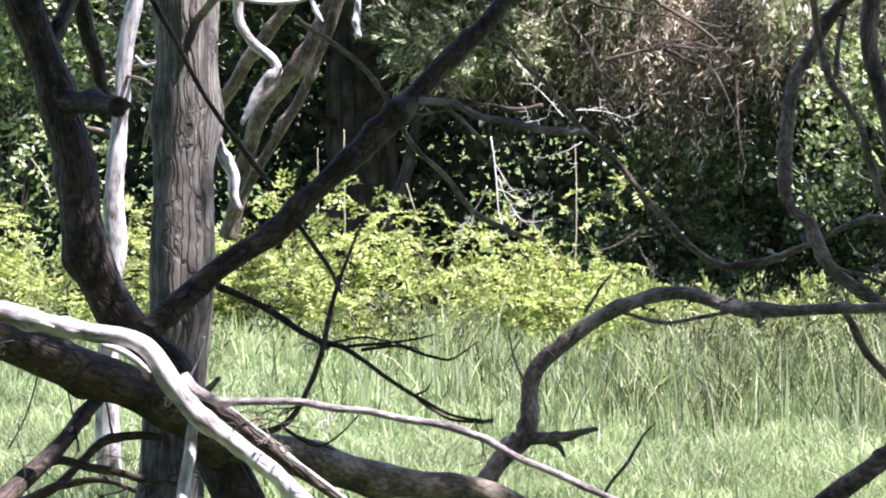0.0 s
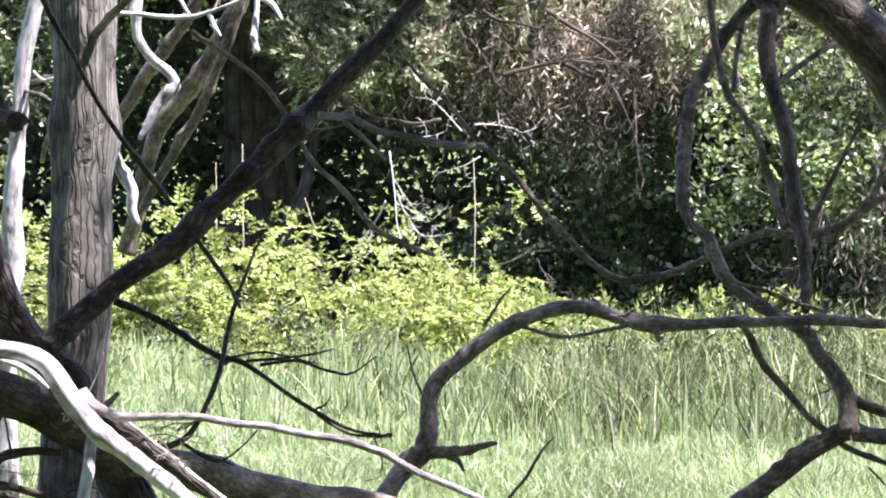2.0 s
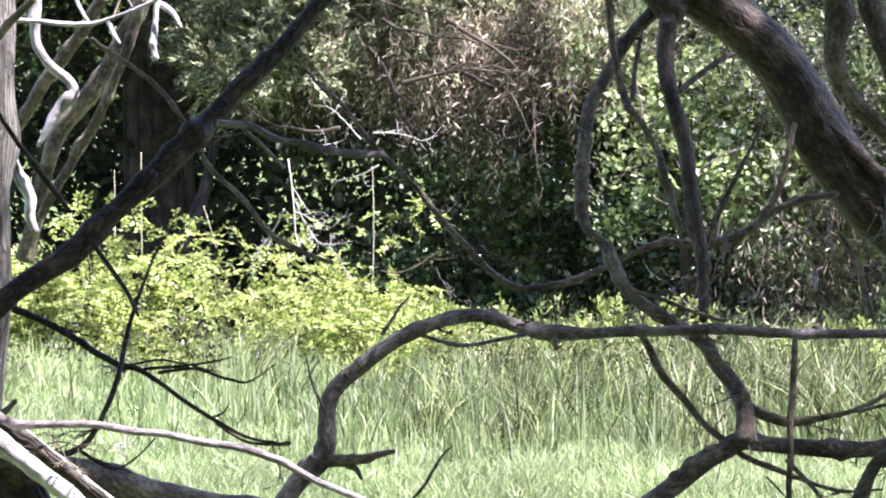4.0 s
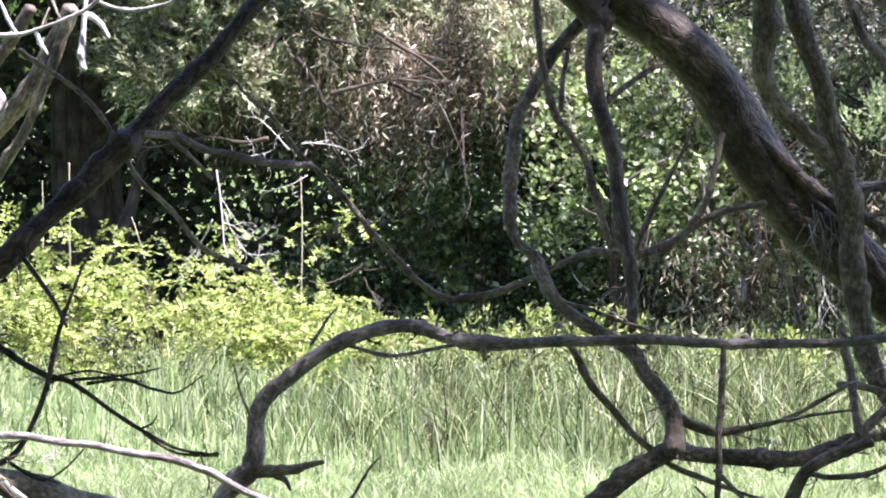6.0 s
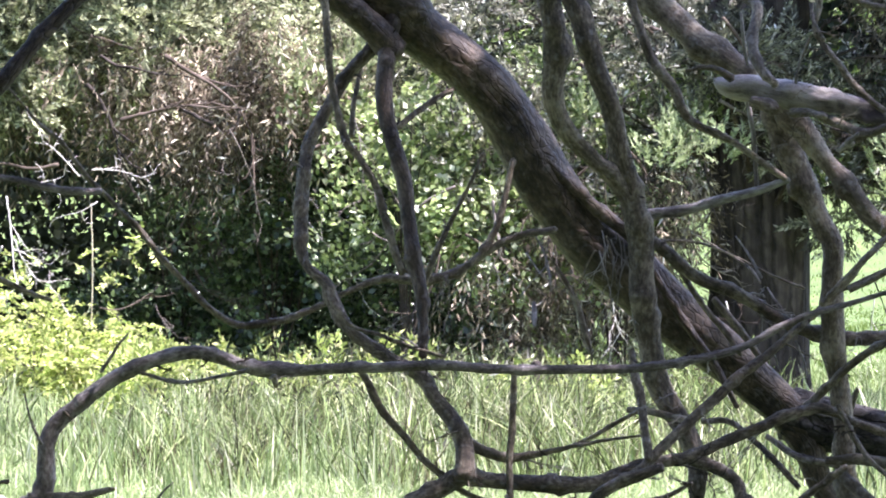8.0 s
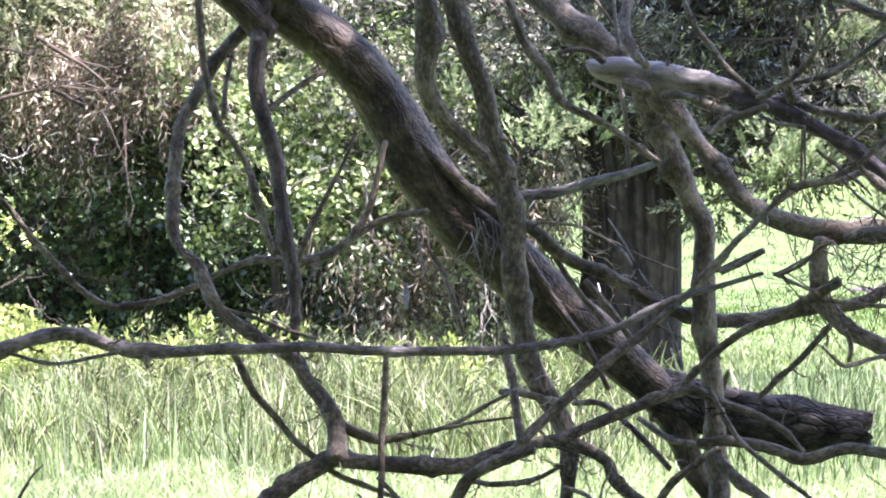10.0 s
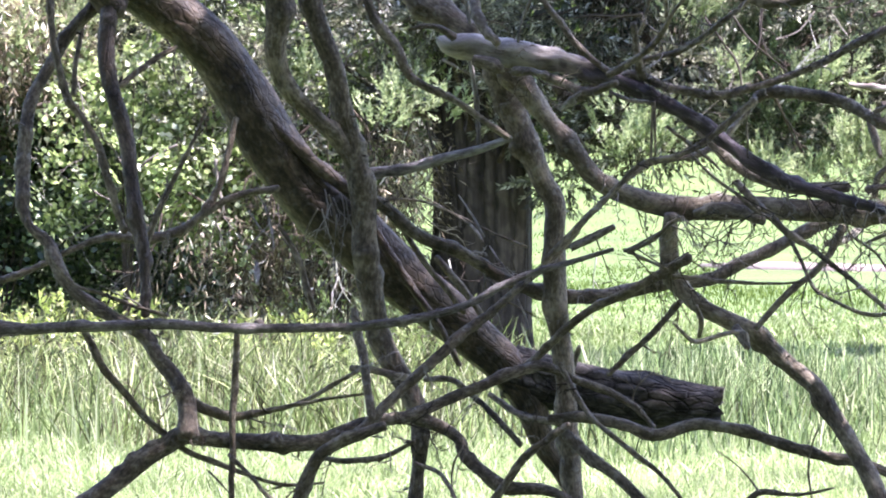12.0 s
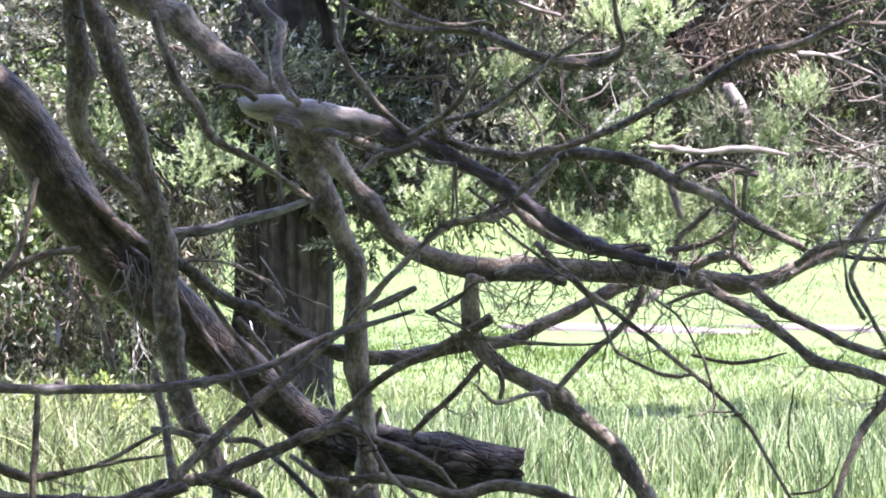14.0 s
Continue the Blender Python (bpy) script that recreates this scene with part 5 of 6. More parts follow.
limb("leaning_tree", "twig", 18.8, 18.7, [(1.96, .353, .0057), (1.997, .314, .0049), (2.034, .268, .0032)])
limb("leaning_tree", "branch", 19.6, 19.75, [(1.7, 1.806, .0154), (1.818, 1.896, .0138), (1.936, 1.965, .0132)])
limb("leaning_tree", "branch", 19.5, 19.5, [(1.791, 1.192, .0165), (1.846, 1.334, .0162), (1.911, 1.465, .0124), (1.977, 1.596, .009), (2.021, 1.706, .0073)])
limb("leaning_tree", "branch", 19.7, 19.65, [(1.998, 1.278, .0121), (2.107, 1.356, .0178), (2.216, 1.393, .0174), (2.325, 1.411, .016)])
limb("leaning_tree", "twig", 20, 19.6, [(2.695, 1.345, .0101), (2.81, 1.367, .0074), (2.934, 1.356, .0058), (3.057, 1.301, .0054), (3.178, 1.234, .0063), (3.299, 1.18, .0064)])
limb("leaning_tree", "twig", 20, 19.6, [(2.911, 1.401, .0036), (3.019, 1.323, .0044), (3.099, 1.257, .0068), (3.124, 1.202, .0052)])
limb("leaning_tree", "twig", 19.7, 19.6, [(2.331, 1.267, .0105), (2.394, 1.157, .0145), (2.434, 1.025, .017), (2.457, .926, .0115)])
limb("leaning_tree", "twig", 19.8, 19.5, [(2.225, 1.321, .0052), (2.25, 1.255, .0043), (2.279, 1.212, .0025)])
limb("leaning_tree", "stub", 19.9, 19.3, [(4.758, 1.3, .0121), (4.583, 1.211, .0191), (4.433, 1.191, .0132)])
limb("leaning_tree", "pale_twig", 19.6, 19.5, [(2.239, 1.386, .0036), (2.274, 1.309, .0065), (2.285, 1.222, .0059), (2.288, 1.171, .003)])
limb("leaning_tree", "pale_twig", 19.6, 19.5, [(2.285, 1.276, .0034), (2.221, 1.211, .0034), (2.167, 1.15, .0026)])
limb("leaning_tree", "pale_twig", 19.6, 19.5, [(2.232, 1.127, .0092), (2.23, 1.079, .0135), (2.224, 1.038, .0074)])
limb("leaning_tree", "pale_twig", 19.5, 19.4, [(3.013, 1.384, .0026), (3.051, 1.318, .0052), (3.079, 1.263, .0061), (3.099, 1.222, .0043)])
limb("leaning_tree", "pale_twig", 19.5, 19.4, [(3.135, 1.186, .0035), (3.162, 1.131, .0051), (3.201, 1.07, .0034)])
limb("leaning_tree", "branch", 19.55, 19.5, [(2.758, 1.319, .0122), (2.818, 1.22, .0138), (2.894, 1.109, .0145), (2.97, 1.01, .0136), (3.034, .922, .0102)])
limb("leaning_tree", "branch", 19.55, 19.5, [(2.931, 1.142, .0153), (2.995, 1.065, .0187), (3.064, .976, .0188), (3.112, .899, .0121)])
limb("leaning_tree", "twig", 19.5, 19.5, [(2.503, 1.385, .0047), (2.529, 1.298, .0058), (2.551, 1.166, .0039)])
limb("leaning_tree", "twig", 19.5, 19.5, [(2.459, 1.331, .0044), (2.425, 1.265, .0045), (2.403, 1.21, .0027)])
limb("leaning_tree", "pale_twig", 19.5, 19.5, [(3.247, .976, .0036), (3.28, .898, .0047), (3.291, .832, .0039)])
limb("leaning_tree", "pale_twig", 19.5, 19.5, [(3.157, .943, .0028), (3.173, .895, .0047), (3.186, .855, .0028)])
tree("broken_tree", "grey bare tree with a splintered pale limb and drooping branches", "tree", 3.485, 19.4, LOOK_GREY, 6)
limb("broken_tree", "limb", 19.4, 19.4, [(3.485, -0.064, 0.0394), (3.452, 0.178, 0.0384), (3.429, 0.376, 0.0401), (3.418, 0.552, 0.0428), (3.407, 0.728, 0.0425), (3.391, 0.882, 0.0427), (3.384, 1.036, 0.0454), (3.377, 1.19, 0.0455), (3.373, 1.344, 0.0422), (3.317, 1.453, 0.0417), (3.273, 1.585, 0.0451), (3.217, 1.716, 0.0517), (3.168, 1.848, 0.055), (3.15, 1.94, 0.0528)])
limb("broken_tree", "limb", 19.3, 18.8, [(3.13, 1.96, .046), (3.196, 1.856, .05), (3.25, 1.775, .05), (3.326, 1.671, .0377), (3.41, 1.561, .0385), (3.493, 1.453, .0384), (3.6, 1.394, .041), (3.749, 1.344, .0458), (3.919, 1.326, .047), (4.111, 1.333, .0452), (4.282, 1.322, .0465), (4.43, 1.318, .0487), (4.558, 1.311, .0465), (4.685, 1.279, .0399), (4.813, 1.262, .0379), (4.94, 1.296, .0304), (5.066, 1.355, .0259), (5.192, 1.42, .0214), (5.316, 1.561, .0197), (5.462, 1.647, .0168)])
limb("broken_tree", "limb", 19.3, 19.9, [(3.048, 1.996, 0.043), (2.967, 2.057, 0.049), (2.866, 2.135, 0.0526), (2.744, 2.246, 0.0549), (2.621, 2.337, 0.0605), (2.455, 2.428, 0.0601), (2.29, 2.564, 0.057), (2.041, 2.838, 0.0555)])
limb("broken_tree", "pale_limb", 19.2, 18.5, [(2.888, 1.983, 0.0128), (2.918, 1.962, 0.0362), (2.964, 1.953, 0.0469), (3.018, 1.953, 0.0533), (3.106, 1.93, 0.0554), (3.215, 1.913, 0.049), (3.325, 1.889, 0.0448), (3.435, 1.855, 0.0341), (3.592, 1.794, 0.0317), (3.712, 1.725, 0.0284), (3.832, 1.654, 0.0273), (3.95, 1.557, 0.0261), (4.068, 1.467, 0.0271), (4.186, 1.404, 0.026), (4.325, 1.365, 0.0228), (4.482, 1.319, 0.0165)])
limb("broken_tree", "dark_branch", 19.1, 19.1, [(2.757, 2.011, 0.0064), (2.811, 2.024, 0.0085), (2.877, 2.02, 0.0128), (2.936, 1.983, 0.0192)])
limb("broken_tree", "stub", 19.05, 19.0, [(3.002, 1.898, 0.0212), (3.068, 1.877, 0.0297), (3.1, 1.856, 0.0212)])
limb("broken_tree", "dark_branch", 19, 18.4, [(3.303, 1.795, .0151), (3.365, 1.752, .0224), (3.468, 1.79, .0198), (3.591, 1.833, .0203), (3.735, 1.783, .0168), (3.899, 1.761, .0183), (4.022, 1.782, .0149), (4.124, 1.814, .0141), (4.246, 1.866, .0154), (4.387, 1.94, .017), (4.548, 2.024, .0185), (4.728, 2.129, .0189), (4.929, 2.191, .0155), (5.127, 2.295, .0117)])
limb("broken_tree", "branch", 18.9, 18.2, [(4.065, 1.745, .0205), (4.111, 1.772, .0251), (4.205, 1.765, .0249), (4.335, 1.731, .0232), (4.462, 1.665, .0223), (4.587, 1.596, .0199), (4.656, 1.536, .0179), (4.743, 1.472, .0165), (4.847, 1.413, .015)])
limb("broken_tree", "branch", 19.2, 18.7, [(2.923, 2.452, .0209), (2.968, 2.316, .0221), (3.01, 2.248, .0223), (2.984, 2.136, .022), (2.989, 2.026, .0206), (3.039, 1.949, .0162)])
limb("broken_tree", "pale_branch", 19.1, 19.1, [(2.973, 2.231, .0071), (2.978, 2.145, .0079), (2.995, 2.037, .0078)])
limb("broken_tree", "pale_branch", 19.4, 19.5, [(3.037, 1.938, .0088), (3.057, 1.851, .0099), (3.077, 1.742, .0101), (3.095, 1.578, .0092)])
limb("broken_tree", "branch", 19.4, 19.2, [(2.579, 2.329, .0185), (2.619, 2.197, .02), (2.68, 2.044, .0209), (2.743, 1.956, .0223), (2.794, 1.847, .0185), (2.868, 1.793, .0155), (2.974, 1.738, .0137), (3.079, 1.662, .0135), (3.16, 1.603, .011)])
limb("broken_tree", "pale_branch", 19.7, 19.3, [(2.618, 1.463, .0269), (2.7, 1.469, .0245), (2.781, 1.48, .0217), (2.922, 1.512, .021), (3.062, 1.555, .0186), (3.187, 1.602, .0137)])
limb("broken_tree", "branch", 18.9, 18.2, [(3.202, 2.374, .0083), (3.279, 2.307, .0103), (3.417, 2.251, .0128), (3.534, 2.228, .0137), (3.671, 2.226, .0169), (3.806, 2.17, .0191), (3.921, 2.116, .0196), (4.036, 2.093, .0219), (4.151, 2.112, .0171), (4.196, 2.163, .013), (4.155, 2.265, .0109), (4.128, 2.366, .0093)])
limb("broken_tree", "branch", 18.8, 18.5, [(3.293, 2.433, .0099), (3.443, 2.3, .01), (3.577, 2.244, .0096), (3.71, 2.256, .0087)])
limb("broken_tree", "branch", 18.9, 19, [(3.495, 1.851, .0132), (3.4, 1.926, .0131), (3.316, 2.033, .0133), (3.232, 2.162, .0108), (3.245, 2.248, .0137), (3.263, 2.4, .0197), (3.284, 2.573, .0198)])
limb("broken_tree", "twig", 18.9, 18.8, [(3.147, 1.963, .0047), (3.156, 2.03, .0045), (3.189, 2.138, .0044)])
limb("broken_tree", "dark_branch", 18.8, 18.7, [(3.607, 1.821, .0189), (3.575, 1.932, .0153), (3.555, 2.026, .0126)])
limb("broken_tree", "twig", 18.8, 18.7, [(3.596, 1.987, .0081), (3.611, 2.05, .0073), (3.625, 2.165, .0056)])
limb("broken_tree", "thin_branch", 18.8, 18.3, [(3.477, 1.833, .0151), (3.569, 1.898, .013), (3.63, 1.979, .0113), (3.653, 2.059, .0081), (3.709, 2.142, .0056)])
limb("broken_tree", "twig", 18.5, 18.4, [(3.642, 2.041, .009), (3.631, 2.102, .0079), (3.618, 2.152, .0058)])
limb("broken_tree", "thin_branch", 18.8, 18.2, [(3.596, 1.889, .0111), (3.723, 1.92, .0123), (3.809, 1.981, .0114), (3.893, 2.062, .0096), (3.975, 2.146, .008), (4.075, 2.22, .0065)])
limb("broken_tree", "branch", 19, 18.7, [(3.262, 1.842, .0157), (3.333, 1.801, .0194), (3.403, 1.769, .0181), (3.49, 1.803, .0124)])
limb("broken_tree", "stub", 19, 18.8, [(3.153, 1.852, .0203), (3.201, 1.847, .0156), (3.245, 1.832, .0093)])
limb("broken_tree", "pale_branch", 19, 18.8, [(3.327, 1.713, .0124), (3.346, 1.73, .0123)])
limb("broken_tree", "branch", 19, 19.1, [(3.757, 1.307, .0262), (3.759, 1.227, .0334), (3.763, 1.119, .0344), (3.781, 1.053, .0382)])
limb("broken_tree", "limb", 19.1, 18.6, [(3.774, 1.064, .0347), (3.865, .967, .035), (3.967, .913, .0359), (4.069, .848, .0366), (4.189, .741, .0346), (4.289, .655, .0344), (4.345, .549, .0352), (4.402, .443, .0353), (4.476, .294, .0366), (4.537, .126, .0386), (4.577, -.042, .041)])
limb("broken_tree", "stub", 18.8, 18.7, [(3.966, .875, .0215), (3.986, .829, .0183), (3.993, .8, .0102)])
limb("broken_tree", "thin_branch", 19.3, 18.9, [(3.245, .71, .0167), (3.342, .826, .0167), (3.458, .936, .0169), (3.596, 1.013, .0173), (3.713, 1.081, .0205), (3.809, 1.146, .0219)])
limb("broken_tree", "thin_branch", 19, 19, [(3.796, .977, .0132), (3.676, .848, .0132), (3.511, .697, .0115)])
limb("broken_tree", "twig", 19, 18.6, [(3.741, 1.074, .0098), (3.909, 1.054, .0089), (4.093, 1.046, .0061), (4.202, 1.058, .0039)])
limb("broken_tree", "twig", 19, 18.9, [(3.577, 1.171, .0079), (3.645, 1.139, .0069), (3.722, 1.097, .006)])
limb("broken_tree", "branch", 19.4, 19.2, [(3.395, 1.168, .008), (3.469, 1.208, .0098), (3.572, 1.259, .0125)])
limb("broken_tree", "thin_branch", 18.8, 18.1, [(3.967, 1.432, .0147), (4.064, 1.325, .0162), (4.141, 1.239, .0146), (4.239, 1.165, .0114), (4.355, 1.069, .0105), (4.471, .964, .0097), (4.585, .858, .0096), (4.68, .754, .0088), (4.732, .649, .0082), (4.819, .473, .0065), (4.905, .287, .0066), (4.97, .114, .0058)])
limb("broken_tree", "branch", 18.7, 18.8, [(4.021, .877, .0113), (4.149, 1.004, .0138), (4.265, 1.088, .013), (4.336, 1.174, .015), (4.384, 1.26, .0205)])
limb("broken_tree", "twig", 18.8, 18.5, [(4.175, 1.217, .0094), (4.207, 1.132, .0085), (4.247, 1.025, .0073), (4.34, .962, .0076), (4.416, .931, .0094), (4.514, .934, .006)])
limb("broken_tree", "twig", 18.5, 18.4, [(4.358, 1.219, .0065), (4.441, 1.155, .0056), (4.501, 1.049, .005), (4.54, .965, .0053), (4.56, .817, .0052), (4.453, .778, .0026)])
limb("broken_tree", "twig", 18.4, 18.4, [(4.551, .801, .0048), (4.605, .796, .005), (4.651, .8, .0029)])
limb("broken_tree", "twig", 18.5, 18.4, [(4.499, 1.01, .0073), (4.611, .985, .0076), (4.713, .985, .0085), (4.839, 1.017, .0036)])
limb("broken_tree", "twig", 18.7, 18.5, [(3.956, .866, .0093), (3.893, .857, .0092), (3.768, .834, .0098), (3.705, .872, .0065), (3.666, .905, .0032)])
limb("broken_tree", "twig", 18.8, 18.7, [(3.824, .843, .0085), (3.826, .898, .0117), (3.793, .963, .0089)])
limb("broken_tree", "limb", 18.7, 18, [(4.581, 1.281, .0248), (4.636, 1.239, .0232), (4.745, 1.164, .023), (4.869, 1.059, .0211), (4.957, .985, .022), (5.066, .955, .0207), (5.207, .883, .0196), (5.396, .74, .016)])
limb("broken_tree", "limb", 18.6, 18.2, [(4.755, 1.271, .0209), (4.801, 1.217, .0194), (4.867, 1.164, .0182), (4.982, 1.101, .0168), (5.115, 1.027, .0173), (5.287, .975, .0171), (5.456, .881, .0132)])
limb("broken_tree", "thin_branch", 18.2, 17.9, [(5.216, .966, .0187), (5.156, .852, .018), (5.061, .739, .0162), (4.984, .616, .0134), (4.929, .493, .0119), (4.849, .331, .012), (4.766, .129, .0121)])
limb("broken_tree", "thin_branch", 18.4, 18.2, [(5.208, 1.494, .0064), (5.13, 1.409, .0082), (5.063, 1.303, .0115), (5.122, 1.155, .0099), (5.183, 1.03, .0089)])
limb("broken_tree", "twig", 18.2, 18, [(4.799, .654, .0038), (4.774, .74, .0048), (4.761, .9, .0037)])
limb("broken_tree", "twig", 18.2, 18, [(4.803, .497, .0056), (4.89, .514, .0051), (4.93, .564, .004), (4.943, .66, .0026)])
limb("broken_tree", "limb", 19.2, 18.7, [(3.316, .522, .0186), (3.463, .525, .022), (3.588, .498, .0226), (3.713, .466, .0257), (3.879, .496, .0245), (4.045, .475, .0224), (4.169, .427, .0235), (4.313, .385, .0223), (4.456, .358, .0216), (4.66, .27, .0185), (4.861, .122, .0181)])
limb("broken_tree", "thin_branch", 19.2, 18.9, [(3.36, .735, .0105), (3.398, .649, .0121), (3.455, .542, .0108), (3.534, .468, .0108), (3.614, .394, .0116), (3.713, .31, .0099), (3.799, .194, .0082)])
limb("broken_tree", "limb", 19.2, 18.8, [(3.383, .463, .0216), (3.477, .369, .0232), (3.57, .286, .0231), (3.662, .183, .023), (3.768, .04, .0229)])
limb("broken_tree", "twig", 18.6, 18.4, [(3.965, .232, .0117), (4.021, .27, .0134), (4.133, .259, .0078), (4.255, .29, .0046)])
limb("broken_tree", "twig", 18.5, 18.4, [(3.832, .428, .0024), (3.912, .361, .0032), (3.976, .271, .0056)])
limb("broken_tree", "twig", 18.6, 18.5, [(4.225, .198, .0047), (4.194, .328, .0049), (4.197, .435, .0037), (4.223, .521, .0035)])
limb("broken_tree", "branch", 19, 19.2, [(4.454, 1.411, .02), (4.307, 1.4, .0241), (4.139, 1.433, .0215), (4.014, 1.516, .02), (3.911, 1.619, .0183), (3.828, 1.696, .015)])
limb("broken_tree", "thin_branch", 18.9, 18.5, [(4.497, 1.4, .015), (4.621, 1.432, .0122), (4.722, 1.517, .0106), (4.717, 1.623, .0115), (4.708, 1.686, .0088)])
limb("broken_tree", "thin_branch", 18.7, 18.4, [(4.958, 1.345, .0147), (5.027, 1.41, .0139), (5.153, 1.441, .0137), (5.296, 1.43, .0117)])
limb("broken_tree", "branch", 18.8, 18.6, [(4.517, 1.313, .0222), (4.628, 1.378, .0216), (4.702, 1.378, .0176), (4.755, 1.324, .0162)])
limb("broken_tree", "branch", 18.8, 18.6, [(3.813, 1.304, .0222), (3.906, 1.329, .0255), (4.033, 1.282, .0178)])
limb("broken_tree", "pale_twig", 18.9, 18.8, [(3.554, 1.168, .006), (3.65, 1.221, .0051), (3.766, 1.296, .0059)])
limb("broken_tree", "branch", 18.9, 18.8, [(3.208, 2.26, .0078), (3.209, 2.194, .008), (3.241, 2.117, .0085)])
limb("broken_tree", "pale_twig", 18.9, 18.8, [(3.149, 1.96, .0067), (3.156, 2.044, .0046), (3.182, 2.127, .0035)])
limb("broken_tree", "pale_branch", 18.8, 18.7, [(3.294, 1.702, .0082), (3.327, 1.739, .0114), (3.352, 1.768, .0065)])
limb("broken_tree", "branch", 18.8, 18.6, [(3.489, 1.766, .007), (3.538, 1.739, .0092), (3.613, 1.724, .0076)])
limb("broken_tree", "twig", 18.8, 18.8, [(3.652, 1.734, .007), (3.656, 1.638, .006), (3.658, 1.531, .005)])
limb("broken_tree", "thin_branch", 18.7, 18.6, [(3.21, 1.125, .0105), (3.294, 1.216, .0121), (3.399, 1.321, .0113), (3.493, 1.417, .0105), (3.556, 1.482, .0089), (3.609, 1.512, .009), (3.715, 1.531, .0107), (3.8, 1.571, .0115), (3.895, 1.648, .013), (4.001, 1.737, .0146)])
limb("broken_tree", "thin_branch", 18.8, 18.7, [(3.7, 1.642, .0066), (3.779, 1.573, .0082), (3.852, 1.513, .0065), (3.891, 1.47, .004)])
limb("broken_tree", "thin_branch", 18.75, 18.6, [(3.777, 1.543, .0041), (3.855, 1.453, .0065), (3.937, 1.389, .0073), (4.005, 1.321, .009), (4.055, 1.293, .0101)])
limb("broken_tree", "twig", 18.7, 18.7, [(3.627, 1.729, .004), (3.624, 1.623, .005), (3.62, 1.517, .006)])
limb("broken_tree", "twig", 18.6, 18.6, [(3.964, 1.707, .0039), (3.968, 1.622, .0049), (3.972, 1.52, .004)])
limb("broken_tree", "dark_branch", 18.8, 18.7, [(3.335, 1.181, .0138), (3.412, 1.219, .0128), (3.479, 1.26, .0118)])
limb("broken_tree", "thin_branch", 18.7, 18.5, [(3.533, 1.166, .0068), (3.605, 1.209, .0082), (3.664, 1.273, .0073), (3.701, 1.3, .0049)])
limb("broken_tree", "twig", 18.7, 18.6, [(4.71, 1.7, .005), (4.707, 1.538, .007), (4.687, 1.41, .0066), (4.662, 1.35, .0071)])
limb("broken_tree", "branch", 18.9, 18.8, [(4.53, 1.367, .0152), (4.538, 1.45, .0127), (4.597, 1.506, .0114), (4.655, 1.57, .0073)])
limb("broken_tree", "thin_branch", 18.7, 18.5, [(4.483, 1.693, .0086), (4.565, 1.735, .0084), (4.658, 1.729, .0085), (4.741, 1.703, .0045)])
limb("broken_tree", "thin_branch", 18.7, 18.6, [(4.438, 1.194, .0061), (4.505, 1.226, .008), (4.596, 1.256, .009)])
limb("broken_tree", "twig", 18.3, 18.2, [(5.004, 1.525, .0037), (5.024, 1.377, .0046), (5.033, 1.251, .0087), (5.085, 1.146, .0114)])
limb("broken_tree", "thin_branch", 18.4, 18.2, [(5.049, 1.383, .0085), (5.12, 1.371, .0096), (5.238, 1.362, .0087)])
limb("broken_tree", "branch", 18.8, 18.7, [(4.478, 1.701, .0165), (4.491, 1.604, .0154), (4.507, 1.522, .009)])
tree("post", "short dark weathered stump post in the grass", "post", 3.977, 35, LOOK_BRUSH, 8)
limb("post", "post", 35, 35, [(3.977, -.015, .043), (3.976, .181, .041), (3.992, .378, .0391), (4, .535, .0371)])
tree("dead_brush", "tangle of dead stems and bleached twigs in the thicket", "brush", -.557, 43, LOOK_BRUSH, 9)
limb("dead_brush", "dark_stem", 43, 43.5, [(-.557, .798, .0816), (-.452, 1.11, .0818), (-.309, 1.495, .0531), (-.189, 1.979, .0387), (-.116, 2.369, .034)])
limb("dead_brush", "straw", 40, 40, [(-.018, .377, .0056), (.295, .359, .0069), (.741, .341, .0056)])
limb("dead_brush", "straw", 41, 41, [(-.801, 1.807, .0057), (-.796, 1.167, .0071), (-.796, .938, .0071)])
limb("dead_brush", "straw", 41, 41, [(-1.016, 1.661, .0043), (-1.011, 1.121, .0057)])
limb("dead_brush", "straw", 41, 41, [(-.297, 1.373, .0043), (-.224, 1.144, .0057), (-.192, 1.03, .0057)])
limb("dead_brush", "straw", 41, 41, [(1.07, 1.693, .0043), (1.08, 1.258, .0057), (1.071, .709, .0057)])
limb("dead_brush", "straw", 41, 41, [(-3.335, 1.579, .0057), (-3.244, 1.441, .0057), (-3.175, 1.258, .0057)])
limb("dead_brush", "limb", 41.9, 42.3, [(10.65, 2.665, 0.0561), (10.516, 2.818, 0.0888), (10.318, 3.048, 0.1169), (10.17, 3.369, 0.1216), (10.047, 3.728, 0.1216)])
limb("dead_brush", "pale_limb", 41.4, 41.3, [(10.366, 2.845, 0.0645), (10.468, 2.656, 0.0599), (10.537, 2.419, 0.0553), (10.585, 2.277, 0.0599), (10.634, 2.182, 0.0691), (10.693, 2.078, 0.0599), (10.732, 1.992, 0.023)])
limb("dead_brush", "pale_branch", 40.6, 40.6, [(9.52, 2.322, 0.0181), (9.735, 2.295, 0.0272), (9.974, 2.278, 0.0227), (10.19, 2.297, 0.0317), (10.454, 2.294, 0.0272), (10.695, 2.253, 0.0136)])
limb("dead_brush", "branch", 40.6, 40.6, [(9.792, 2.156, 0.0272), (9.974, 2.166, 0.0408), (10.19, 2.139, 0.0408), (10.43, 2.093, 0.0272)])
limb("dead_brush", "dark_stem", 44.6, 44.8, [(5.253, 1.063, .0348), (5.186, .711, .0449), (5.143, .409, .0499), (5.125, .106, .05)])
